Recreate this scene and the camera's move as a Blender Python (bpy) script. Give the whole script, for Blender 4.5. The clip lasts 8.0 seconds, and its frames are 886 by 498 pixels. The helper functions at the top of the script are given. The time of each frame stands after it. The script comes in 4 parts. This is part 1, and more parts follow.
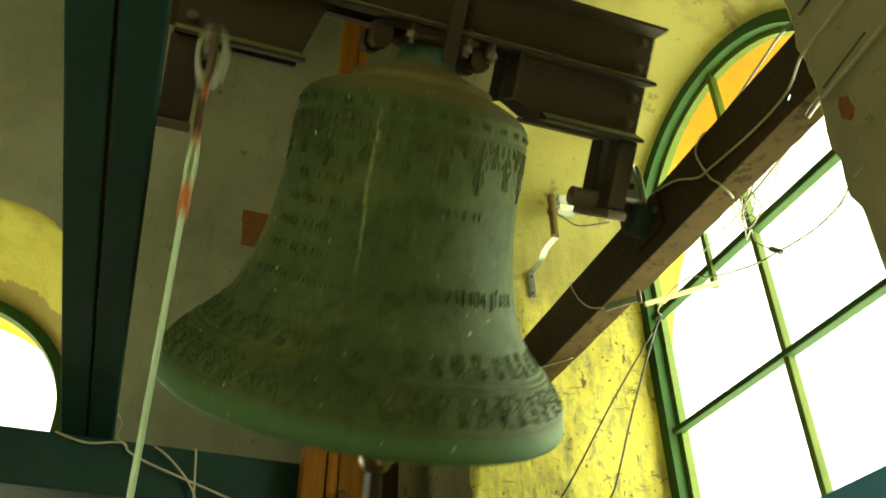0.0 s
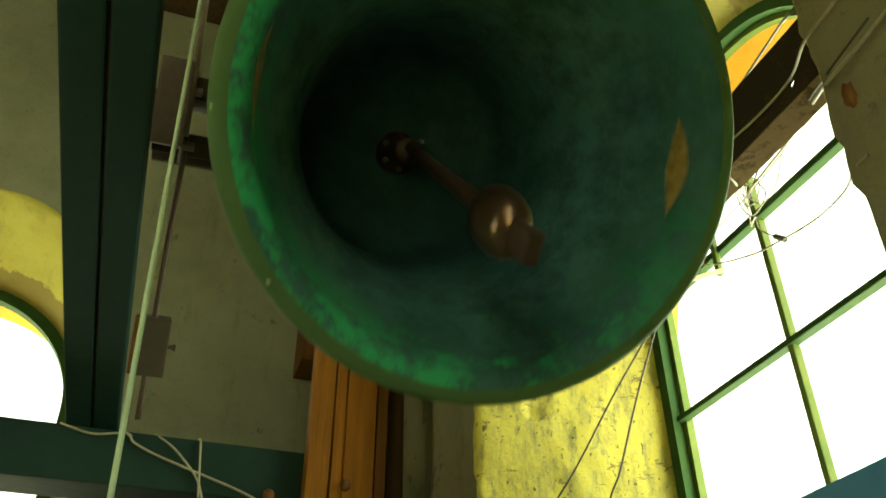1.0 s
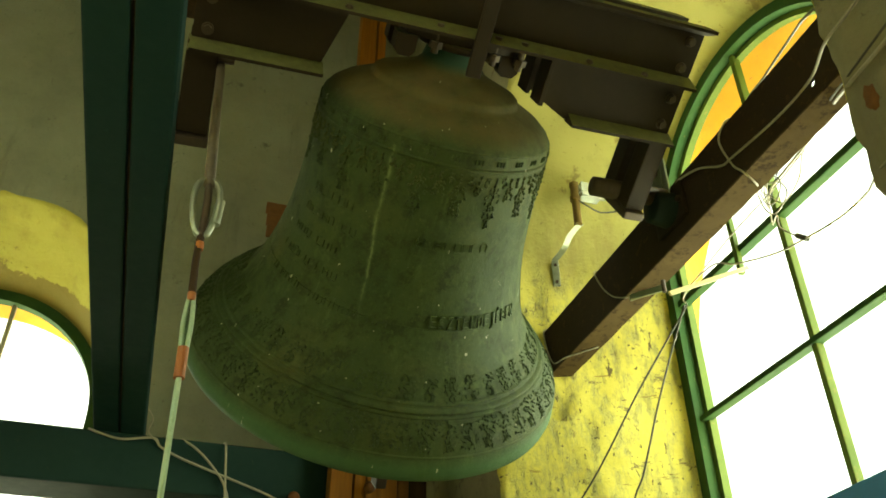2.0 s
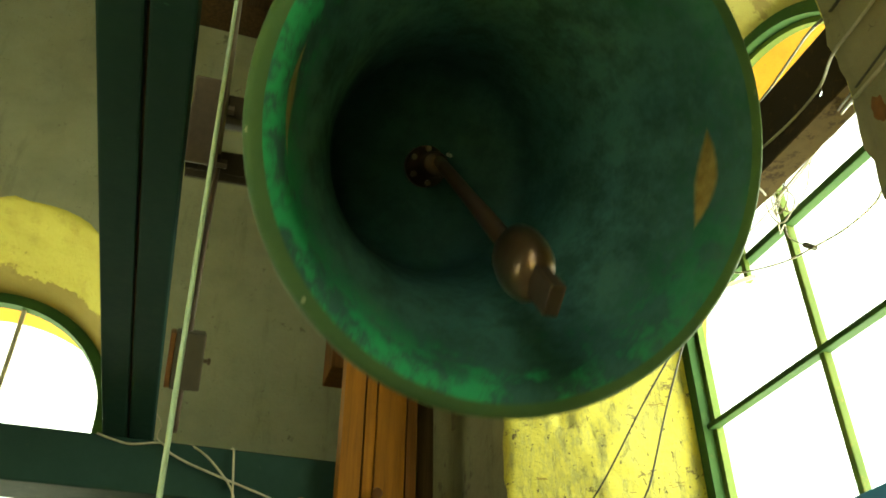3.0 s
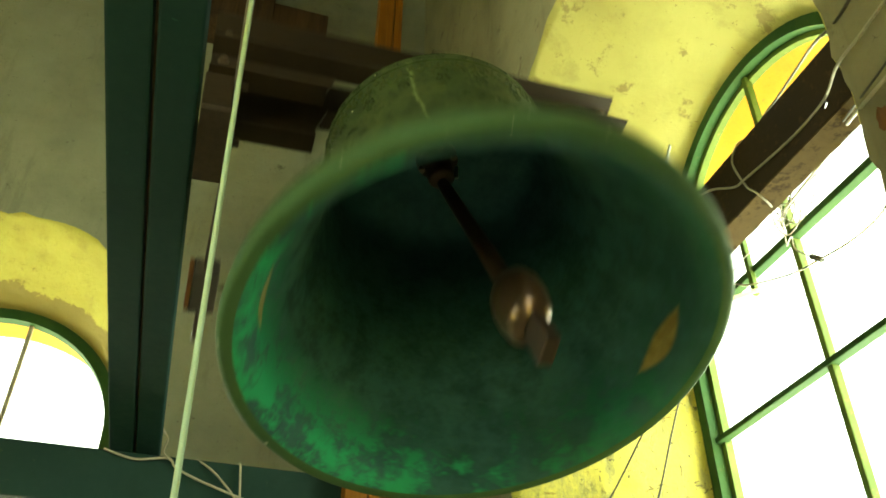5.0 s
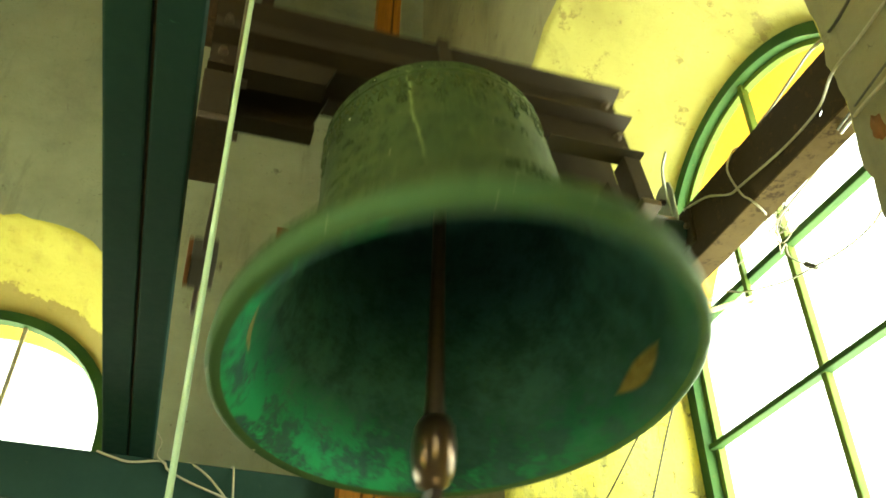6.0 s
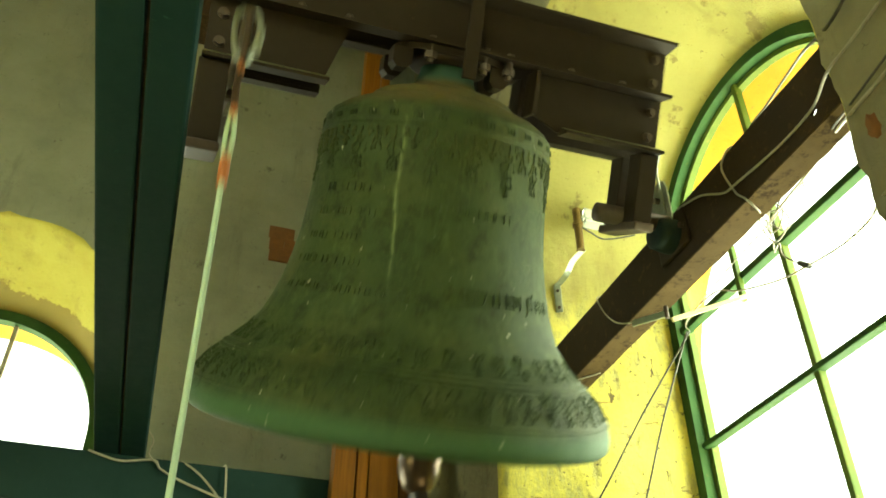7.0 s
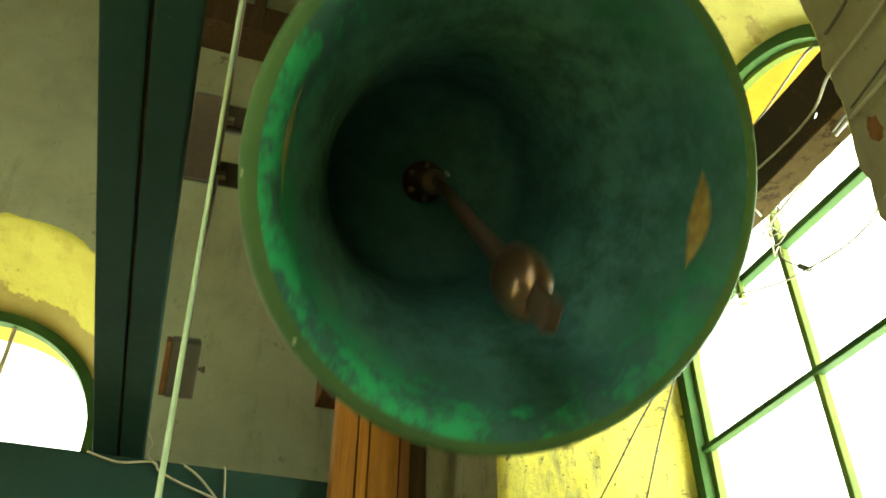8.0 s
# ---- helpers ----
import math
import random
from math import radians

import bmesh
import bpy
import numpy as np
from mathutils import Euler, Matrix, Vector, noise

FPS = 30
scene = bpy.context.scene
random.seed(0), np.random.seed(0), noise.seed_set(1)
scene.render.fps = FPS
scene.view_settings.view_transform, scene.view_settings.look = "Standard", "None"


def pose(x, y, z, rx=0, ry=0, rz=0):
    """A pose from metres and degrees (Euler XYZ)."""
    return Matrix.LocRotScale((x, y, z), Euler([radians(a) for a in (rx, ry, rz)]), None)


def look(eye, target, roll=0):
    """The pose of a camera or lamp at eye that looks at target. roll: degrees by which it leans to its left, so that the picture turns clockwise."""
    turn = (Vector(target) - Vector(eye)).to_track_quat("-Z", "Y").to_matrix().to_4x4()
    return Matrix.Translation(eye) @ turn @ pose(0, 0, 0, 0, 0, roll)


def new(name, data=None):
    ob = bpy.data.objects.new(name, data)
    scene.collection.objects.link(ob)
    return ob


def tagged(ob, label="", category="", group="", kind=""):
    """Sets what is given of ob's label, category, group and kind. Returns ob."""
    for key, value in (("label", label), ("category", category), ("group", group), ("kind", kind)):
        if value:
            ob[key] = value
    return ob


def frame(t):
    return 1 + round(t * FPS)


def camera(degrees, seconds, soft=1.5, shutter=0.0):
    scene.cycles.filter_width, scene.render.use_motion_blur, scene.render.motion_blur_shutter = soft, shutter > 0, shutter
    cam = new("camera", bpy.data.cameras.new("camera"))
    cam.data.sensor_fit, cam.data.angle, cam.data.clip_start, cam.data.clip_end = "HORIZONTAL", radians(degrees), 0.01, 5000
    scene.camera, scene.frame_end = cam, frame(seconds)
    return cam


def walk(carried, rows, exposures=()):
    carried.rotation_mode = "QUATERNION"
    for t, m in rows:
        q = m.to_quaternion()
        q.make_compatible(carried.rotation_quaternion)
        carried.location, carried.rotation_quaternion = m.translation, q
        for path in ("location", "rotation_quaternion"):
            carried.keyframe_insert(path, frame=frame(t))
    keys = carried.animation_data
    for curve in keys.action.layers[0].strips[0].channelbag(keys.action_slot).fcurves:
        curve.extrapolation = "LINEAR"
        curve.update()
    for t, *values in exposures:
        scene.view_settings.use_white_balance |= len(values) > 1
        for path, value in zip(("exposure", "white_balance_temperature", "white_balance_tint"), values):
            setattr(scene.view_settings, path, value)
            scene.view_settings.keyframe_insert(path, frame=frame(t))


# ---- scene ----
# The camera: handheld, standing by the south wall and looking up at the bell.
EYE = 1.5          # height of the lens over the floor
cam = camera(55.4, 8.0, soft=1.7, shutter=0.5)


def Z(z):
    """Height over the floor from height over the lens."""
    return z + EYE


def aim(pitch, yaw, roll, dx=0.0, dy=0.0, dz=0.0):
    p, y = radians(pitch), radians(yaw)
    e = Vector((dx, dy, EYE + dz))
    return look(e, e + Vector((math.sin(y) * math.cos(p), math.cos(y) * math.cos(p), math.sin(p))), roll)


CAMERA_ROWS = [
    (0.0, 36.049, 20.529, -0.439, 0.014, 0.025, -0.012), (0.2, 35.45, 20.4, -0.62, 0.02, 0.026, -0.008), (0.5, 35.163, 20.203, -0.829, 0.029, 0.028, -0.001),
    (1.0, 35.112, 19.901, -0.46, 0.032, 0.023, 0.004), (1.5, 35.053, 19.235, -0.554, 0.024, 0.017, 0.009), (2.0, 34.831, 18.388, -0.458, 0.018, 0.004, 0.018),
    (3.5, 35.627, 17.858, 0.08, 0.004, -0.006, 0.012), (4.0, 36.038, 17.626, -0.233, 0.002, -0.005, 0.008), (4.5, 36.19, 17.356, 0.018, 0.007, -0.004, 0.009),
    (6.0, 36.697, 17.73, 0.416, 0.009, -0.005, 0.003), (6.5, 36.82, 18.26, 0.1, -0.0, 0.0, -0.0), (7.0, 36.626, 18.373, 0.128, 0.006, 0.002, 0.005),
    (7.5, 36.86, 18.698, 0.109, -0.001, 0.007, -0.005), (8.0, 36.903, 18.585, 0.208, -0.002, 0.007, -0.001)]
EXPOSURES = [(0.0, 3.08, 8200, -20), (0.6, 2.86, 8100, -19), (1.0, 2.96, 8100, -19), (1.5, 3.06, 8200, -20), (2.1, 3.0, 8000, -20), (3.4, 3.52, 7800, -20), (4.0, 3.64, 7700, -20), (4.5, 3.56, 7600, -20), (6.0, 4.1, 7500, -20), (6.5, 3.82, 7500, -19), (7.0, 3.64, 7500, -19), (7.5, 3.68, 7500, -19), (8.0, 3.8, 7500, -19)]
walk(cam, [(r[0], aim(*r[1:])) for r in CAMERA_ROWS], EXPOSURES)

# ------------------------------------------------------------------ light
world = bpy.data.worlds.new("sky")
scene.world = world
world.use_nodes = True
wn = world.node_tree
sky = wn.nodes.new("ShaderNodeTexSky")
sky.sky_type, sky.sun_disc = "NISHITA", False
sky.sun_elevation, sky.sun_rotation = radians(48), radians(215)
bg = wn.nodes["Background"]
sky.air_density, sky.dust_density, sky.ozone_density = 0.6, 6.0, 0.5
bg.inputs["Strength"].default_value = 0.15
haze = wn.nodes.new("ShaderNodeMix")          # a bright hazy white sky
haze.data_type = "RGBA"
haze.inputs["Factor"].default_value = 0.8
haze.inputs["B"].default_value = (2.9, 2.85, 2.7, 1)
wn.links.new(sky.outputs["Color"], haze.inputs["A"])
wn.links.new([o for o in haze.outputs if o.type == "RGBA"][0], bg.inputs["Color"])
sun = new("sun", bpy.data.lights.new("sun", "SUN"))
sun.data.energy, sun.data.angle, sun.data.color = 4.5, radians(0.5), (1.0, 0.95, 0.86)
sun.matrix_world = look((0, 0, 0), (-math.sin(radians(215)) * math.cos(radians(48)), -math.cos(radians(215)) * math.cos(radians(48)), -math.sin(radians(48))))


# daylight of the open sky before the east and north windows
for name, at, to, w, h, power in (("east_daylight", (2.02, 1.757, EYE + 1.15), (0, 1.757, EYE + 1.15), 1.3, 2.3, 10), ("north_daylight", (-1.05, 4.98, EYE + 1.15), (-1.05, 0, EYE + 1.15), 1.4, 2.2, 6)):
    lamp = new(name, bpy.data.lights.new(name, "AREA"))
    lamp.data.shape, lamp.data.size, lamp.data.size_y, lamp.data.energy, lamp.data.color = "RECTANGLE", w, h, power, (1.0, 0.98, 0.92)
    lamp.matrix_world = look(at, to)


# ------------------------------------------------------------------ materials
class Nodes:
    def __init__(self, name):
        self.mat = bpy.data.materials.new(name)
        self.mat.use_nodes = True
        self.t = self.mat.node_tree
        self.b = self.t.nodes["Principled BSDF"]
        self.co = self.t.nodes.new("ShaderNodeTexCoord")

    def add(self, kind, **inputs):
        n = self.t.nodes.new(kind)
        for k, val in inputs.items():
            n.inputs[k.replace("_", " ")].default_value = val
        return n

    def link(self, a, b):
        self.t.links.new(a, b)

    def noise(self, scale, detail=6, rough=0.6, stretch=None, offset=(0, 0, 0)):
        n = self.add("ShaderNodeTexNoise", Scale=scale, Detail=detail, Roughness=rough)
        m = self.add("ShaderNodeMapping")
        if stretch:
            m.inputs["Scale"].default_value = stretch
        m.inputs["Location"].default_value = offset
        self.link(self.co.outputs["Object"], m.inputs["Vector"])
        self.link(m.outputs["Vector"], n.inputs["Vector"])
        return n.outputs["Fac"]

    def ramp(self, fac, stops):
        r = self.add("ShaderNodeValToRGB")
        el = r.color_ramp.elements
        while len(el) < len(stops):
            el.new(0.5)
        for e, (pos, c) in zip(el, stops):
            e.position, e.color = pos, (*c, 1) if isinstance(c, tuple) else (c, c, c, 1)
        self.link(fac, r.inputs["Fac"])
        return r.outputs["Color"]

    def mix(self, fac, a, b):
        m = self.t.nodes.new("ShaderNodeMix")
        m.data_type = "RGBA"
        for sock, val in ((m.inputs["Factor"], fac), (m.inputs["A"], a), (m.inputs["B"], b)):
            if isinstance(val, (int, float)):
                sock.default_value = val
            elif isinstance(val, tuple):
                sock.default_value = (*val, 1)
            else:
                self.link(val, sock)
        return [o for o in m.outputs if o.name == "Result" and o.type == "RGBA"][0]

    def math(self, op, a, b=0.0, clamp=False):
        m = self.t.nodes.new("ShaderNodeMath")
        m.operation, m.use_clamp = op, clamp
        for sock, val in zip(m.inputs, (a, b)):
            if isinstance(val, (int, float)):
                sock.default_value = val
            else:
                self.link(val, sock)
        return m.outputs[0]

    def xyz(self):
        s = self.add("ShaderNodeSeparateXYZ")
        self.link(self.co.outputs["Object"], s.inputs[0])
        return s.outputs

    def finish(self, color, rough=0.7, metal=0.0, bumps=(), strength=0.4, distance=0.01):
        if isinstance(color, tuple):
            self.b.inputs["Base Color"].default_value = (*color, 1)
        else:
            self.link(color, self.b.inputs["Base Color"])
        for key, val in (("Roughness", rough), ("Metallic", metal)):
            if isinstance(val, (int, float)):
                self.b.inputs[key].default_value = val
            else:
                self.link(val, self.b.inputs[key])
        last = None
        for fac, st, dist in bumps:
            bn = self.add("ShaderNodeBump", Strength=st, Distance=dist)
            self.link(fac, bn.inputs["Height"])
            if last:
                self.link(last, bn.inputs["Normal"])
            last = bn.outputs["Normal"]
        if last:
            self.link(last, self.b.inputs["Normal"])
        return self.mat


def plaster(name, light, base, dark, stain, flake=0.62, damp=None, worn=None):
    n = Nodes(name)
    big = n.noise(1.3, 7, 0.65)
    mid = n.noise(7, 8, 0.7)
    fine = n.noise(60, 6, 0.7)
    streak = n.noise(3.0, 6, 0.7, stretch=(2.2, 2.2, 0.35))
    c = n.ramp(big, [(0.3, dark), (0.5, base), (0.72, light)])
    c = n.mix(n.ramp(streak, [(0.55, 0.0), (0.75, 0.5)]), c, stain)
    c = n.mix(n.ramp(mid, [(flake, 0.0), (flake + 0.05, 0.7)]), c, stain)
    c = n.mix(n.ramp(fine, [(0.60, 0.0), (0.74, 0.6)]), c, dark)
    relief = []
    # height below which the face is scratched and also painted brighter
    if worn:
        wz = n.xyz()[2]
        low = n.math("MULTIPLY", n.math("SUBTRACT", n.math("ADD", worn, n.math("MULTIPLY", big, 0.5)), wz), 3.0, True)
        scratch = n.noise(15, 8, 0.75, stretch=(1.6, 1.6, 0.55), offset=(2, 5, 1))
        lines = n.noise(7, 9, 0.8, stretch=(1, 1, 2.2), offset=(7, 1, 3))
        # brighter yellow low on the jamb: window light put into the colour
        c = n.mix(n.math("MULTIPLY", low, n.ramp(scratch, [(0.46, 0.8), (0.60, 0.0)])), c, (0.70, 0.63, 0.125))
        c = n.mix(n.math("MULTIPLY", low, n.ramp(scratch, [(0.635, 0.0), (0.66, 0.8)])), c, stain)
        c = n.mix(n.math("MULTIPLY", low, n.ramp(lines, [(0.60, 0.0), (0.615, 0.85)])), c, (0.17, 0.13, 0.06))
        cuts = n.noise(26, 5, 0.65, stretch=(1, 1, 0.35), offset=(3, 9, 2))
        ledge = n.noise(5, 6, 0.75, stretch=(0.8, 0.8, 5.0), offset=(1, 4, 8))
        flecks = n.noise(48, 4, 0.6, stretch=(1, 1, 0.7), offset=(8, 2, 5))
        c = n.mix(n.math("MULTIPLY", low, n.ramp(cuts, [(0.640, 0.0), (0.648, 1.0)])), c, (0.14, 0.11, 0.045))
        c = n.mix(n.math("MULTIPLY", low, n.ramp(ledge, [(0.640, 0.0), (0.655, 0.9)])), c, (0.25, 0.17, 0.045))
        c = n.mix(n.math("MULTIPLY", low, n.ramp(flecks, [(0.655, 0.0), (0.665, 0.95)])), c, (0.13, 0.12, 0.05))
        relief = [(n.math("MULTIPLY", low, n.ramp(scratch, [(0.56, 1.0), (0.66, 0.0)])), 0.6, 0.015)]
    if damp:
        px, py, pz = n.xyz()
        edge = n.math("ADD", n.math("SUBTRACT", py, damp), n.math("MULTIPLY", n.math("SUBTRACT", n.noise(5, 6, 0.65), 0.5), 0.28))
        c = n.mix(n.math("MULTIPLY", n.ramp(n.math("MULTIPLY", edge, 10.0), [(0.0, 0.0), (0.12, 1.0)]), 0.85), c, (0.165, 0.125, 0.034))
    vor = n.add("ShaderNodeTexVoronoi", Scale=9.0)
    vor.feature = "DISTANCE_TO_EDGE"
    wob = n.add("ShaderNodeTexNoise", Scale=6.0, Detail=5.0)
    vadd = n.add("ShaderNodeVectorMath")
    n.link(n.co.outputs["Object"], wob.inputs["Vector"])
    n.link(n.co.outputs["Object"], vadd.inputs[0])
    n.link(wob.outputs["Color"], vadd.inputs[1])
    n.link(vadd.outputs[0], vor.inputs["Vector"])
    dots = n.add("ShaderNodeTexVoronoi", Scale=13.0)
    n.link(vadd.outputs[0], dots.inputs["Vector"])
    sep = n.add("ShaderNodeSeparateXYZ")
    n.link(dots.outputs["Color"], sep.inputs[0])
    pit = n.math("MULTIPLY", n.ramp(dots.outputs["Distance"], [(0.06, 1.0), (0.15, 0.0)]), n.math("GREATER_THAN", sep.outputs[0], 0.55))
    c = n.mix(n.math("MULTIPLY", pit, 0.85), c, stain)
    crack = n.math("MULTIPLY", n.ramp(vor.outputs["Distance"], [(0.0, 1.0), (0.018, 0.0)]), n.ramp(n.noise(2.3, 3), [(0.55, 0.0), (0.66, 1.0)]))
    c = n.mix(n.math("MULTIPLY", crack, 0.6), c, stain)
    return n.finish(c, 0.9, 0, [(big, 0.5, 0.04), (mid, 0.5, 0.015), (fine, 0.35, 0.004), (n.math("SUBTRACT", 1.0, crack), 0.4, 0.006)] + relief)


def painted_steel(name, base, worn, rust, amount=0.62, rough=0.55, metal=0.2, dust=None):
    n = Nodes(name)
    a, b, c3 = n.noise(4, 8, 0.7), n.noise(28, 7, 0.7), n.noise(140, 4, 0.6)
    c = n.mix(n.ramp(a, [(0.4, 0.0), (0.7, 1.0)]), base, worn)
    c = n.mix(n.ramp(b, [(amount, 0.0), (amount + 0.08, 0.85)]), c, rust)
    if dust:
        up = n.add("ShaderNodeSeparateXYZ")
        n.link(n.co.outputs["Normal"], up.inputs[0])
        lay = n.math("MULTIPLY", n.ramp(up.outputs[2], [(0.6, 0.0), (0.9, 1.0)]), n.ramp(b, [(0.3, 0.55), (0.6, 1.0)]))
        c = n.mix(lay, c, dust)
    n.b.inputs["Specular IOR Level"].default_value = 0.18
    r = n.math("ADD", n.math("MULTIPLY", b, 0.3), rough - 0.15)
    return n.finish(c, r, metal, [(b, 0.25, 0.004), (c3, 0.2, 0.001)])


def timber(name, base, dark, rough=0.65):
    n = Nodes(name)
    g = n.noise(14, 8, 0.7, stretch=(3, 3, 0.16))
    k = n.noise(3, 4, 0.5)
    info = n.add("ShaderNodeObjectInfo")
    c = n.mix(n.ramp(g, [(0.35, 0.0), (0.7, 1.0)]), base, dark)
    c = n.mix(n.ramp(k, [(0.6, 0.0), (0.75, 0.5)]), c, dark)
    hsv = n.add("ShaderNodeHueSaturation")
    n.link(c, hsv.inputs["Color"])
    n.link(n.math("ADD", n.math("MULTIPLY", info.outputs["Random"], 0.35), 0.8), hsv.inputs["Value"])
    n.b.inputs["Specular IOR Level"].default_value = 0.15
    return n.finish(hsv.outputs["Color"], rough, 0, [(g, 0.4, 0.004)])


def simple(name, base, other, scale=20, rough=0.6, metal=0.0, bump=0.2):
    n = Nodes(name)
    a, b = n.noise(scale, 7, 0.7), n.noise(scale * 0.15, 5, 0.6)
    c = n.mix(n.ramp(n.math("ADD", n.math("MULTIPLY", a, 0.6), n.math("MULTIPLY", b, 0.4)), [(0.38, 0.0), (0.65, 1.0)]), base, other)
    return n.finish(c, rough, metal, [(a, bump, 0.003)])


def bronze_outside():
    n = Nodes("bronze outside")
    a, b, f = n.noise(2.6, 8, 0.7), n.noise(16, 9, 0.78), n.noise(110, 7, 0.75)
    streak = n.noise(9, 7, 0.7, stretch=(2.4, 2.4, 0.18))
    c = n.ramp(a, [(0.3, (0.026, 0.050, 0.018)), (0.5, (0.046, 0.070, 0.021)), (0.7, (0.076, 0.084, 0.024))])
    c = n.mix(n.ramp(streak, [(0.56, 0.0), (0.72, 0.55)]), c, (0.10, 0.15, 0.05))
    c = n.mix(n.ramp(b, [(0.49, 0.0), (0.60, 0.85)]), c, (0.024, 0.038, 0.013))
    c = n.mix(n.ramp(f, [(0.56, 0.0), (0.70, 0.55)]), c, (0.115, 0.135, 0.043))
    x, y, z = n.xyz()
    low = n.math("MULTIPLY", n.math("SUBTRACT", n.math("ADD", n.math("MULTIPLY", z, -1.0), n.math("MULTIPLY", a, 0.05)), 0.595), 30.0, True)
    c = n.mix(n.math("MULTIPLY", low, 0.75), c, (0.062, 0.135, 0.058))
    top = n.math("MULTIPLY", n.math("SUBTRACT", n.math("ADD", z, n.math("MULTIPLY", b, 0.04)), 0.150), 30.0, True)
    c = n.mix(n.math("MULTIPLY", top, n.ramp(n.noise(9, 7, 0.7, offset=(2, 6, 1)), [(0.35, 0.35), (0.6, 0.8)])), c, (0.120, 0.092, 0.036))
    head = n.math("MULTIPLY", n.math("SUBTRACT", z, 0.245), 40.0, True)
    c = n.mix(head, c, (0.035, 0.085, 0.06))
    off = n.math("ABSOLUTE", n.math("ADD", n.math("ADD", x, 0.158), n.math("MULTIPLY", n.math("SUBTRACT", n.noise(6, 5, 0.7), 0.5), 0.035)))
    run = n.math("MULTIPLY", n.ramp(off, [(0.0012, 1.0), (0.0048, 0.0)]), n.math("MULTIPLY", n.math("LESS_THAN", y, 0.0), n.math("MULTIPLY", n.math("LESS_THAN", z, 0.10), n.math("MULTIPLY", n.math("ADD", z, 0.36), 6.0, True))))
    run = n.math("MULTIPLY", run, n.ramp(n.noise(20, 5, 0.7, offset=(4, 4, 4)), [(0.38, 0.15), (0.55, 0.9)]))
    c = n.mix(run, c, (0.18, 0.23, 0.10))
    spots = n.ramp(n.noise(62, 3, 0.5, stretch=(1, 1, 0.4), offset=(3, 1, 7)), [(0.725, 0.0), (0.74, 1.0)])
    c = n.mix(n.math("MULTIPLY", spots, 0.8), c, (0.50, 0.50, 0.38))
    n.b.inputs["Specular IOR Level"].default_value = 0.22
    return n.finish(c, n.math("ADD", n.math("MULTIPLY", b, 0.3), 0.56), 0.0, [(b, 0.4, 0.010), (f, 0.45, 0.0022)])


def bronze_inside():
    n = Nodes("bronze inside")
    a, b, f = n.noise(2.0, 6, 0.6, offset=(5, 2, 1)), n.noise(11, 9, 0.75), n.noise(70, 5, 0.7)
    c = n.ramp(a, [(0.3, (0.026, 0.088, 0.092)), (0.55, (0.046, 0.132, 0.122)), (0.75, (0.074, 0.165, 0.108))])
    c = n.mix(n.ramp(b, [(0.42, 0.0), (0.60, 0.7)]), c, (0.012, 0.040, 0.036))
    c = n.mix(n.ramp(f, [(0.56, 0.0), (0.70, 0.5)]), c, (0.05, 0.13, 0.08))
    x, y, z = n.xyz()
    # shade deep in the bell, painted as a darker tone towards the crown
    crown_shade = n.math("MULTIPLY", n.math("ADD", z, n.math("ADD", n.math("MULTIPLY", a, 0.25), 0.20)), 2.8, True)
    c = n.mix(n.math("MULTIPLY", crown_shade, 0.68), c, (0.006, 0.030, 0.042))
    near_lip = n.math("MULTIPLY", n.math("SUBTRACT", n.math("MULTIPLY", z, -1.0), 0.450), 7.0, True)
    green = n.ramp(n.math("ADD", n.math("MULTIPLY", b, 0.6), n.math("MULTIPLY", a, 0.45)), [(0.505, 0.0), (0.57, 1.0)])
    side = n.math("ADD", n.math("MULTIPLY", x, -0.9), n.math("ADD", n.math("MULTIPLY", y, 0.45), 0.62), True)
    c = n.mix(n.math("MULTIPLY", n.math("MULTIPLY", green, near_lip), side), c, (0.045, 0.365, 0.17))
    # polished strike marks of the clapper, one on each side
    ax = n.math("ABSOLUTE", x)
    ang = n.math("DIVIDE", y, ax)
    dz = n.math("DIVIDE", n.math("ADD", z, 0.558), 0.034)
    da = n.math("DIVIDE", n.math("ADD", ang, 0.02), 0.27)
    d = n.math("ADD", n.math("ABSOLUTE", dz), n.math("POWER", n.math("ABSOLUTE", da), 1.7))
    d = n.math("ADD", d, n.math("MULTIPLY", n.math("SUBTRACT", b, 0.5), 0.5))
    spot = n.ramp(d, [(0.62, 0.9), (0.95, 0.0)])
    c = n.mix(spot, c, n.ramp(n.noise(26, 6, 0.7), [(0.4, (0.50, 0.38, 0.14)), (0.62, (0.32, 0.22, 0.07))]))
    rough = n.math("SUBTRACT", n.math("ADD", n.math("MULTIPLY", b, 0.3), 0.6), n.math("MULTIPLY", spot, 0.3))
    n.b.inputs["Specular IOR Level"].default_value = 0.2
    return n.finish(c, rough, n.math("ADD", n.math("MULTIPLY", spot, 0.5), 0.15), [(b, 0.3, 0.005), (f, 0.2, 0.0015)])


M_CREAM = plaster("cream plaster", (0.2952, 0.3182, 0.2419), (0.2448, 0.2638, 0.1915), (0.1800, 0.1940, 0.1411), (0.0864, 0.0854, 0.0605), 0.635)
M_YELLOW = plaster("yellow limewash", (0.465, 0.442, 0.153), (0.419, 0.396, 0.128), (0.326, 0.294, 0.093), (0.177, 0.138, 0.051), 0.60, None, Z(1.75))
M_STAINED = plaster("stained yellow limewash", (0.4420, 0.4200, 0.0936), (0.3995, 0.3696, 0.0780), (0.3145, 0.2772, 0.0562), (0.1700, 0.1344, 0.0374), 0.62, 4.33)
M_GREY = plaster("grey worn plaster", (0.296, 0.289, 0.187), (0.234, 0.226, 0.140), (0.164, 0.156, 0.098), (0.101, 0.086, 0.060), 0.6)
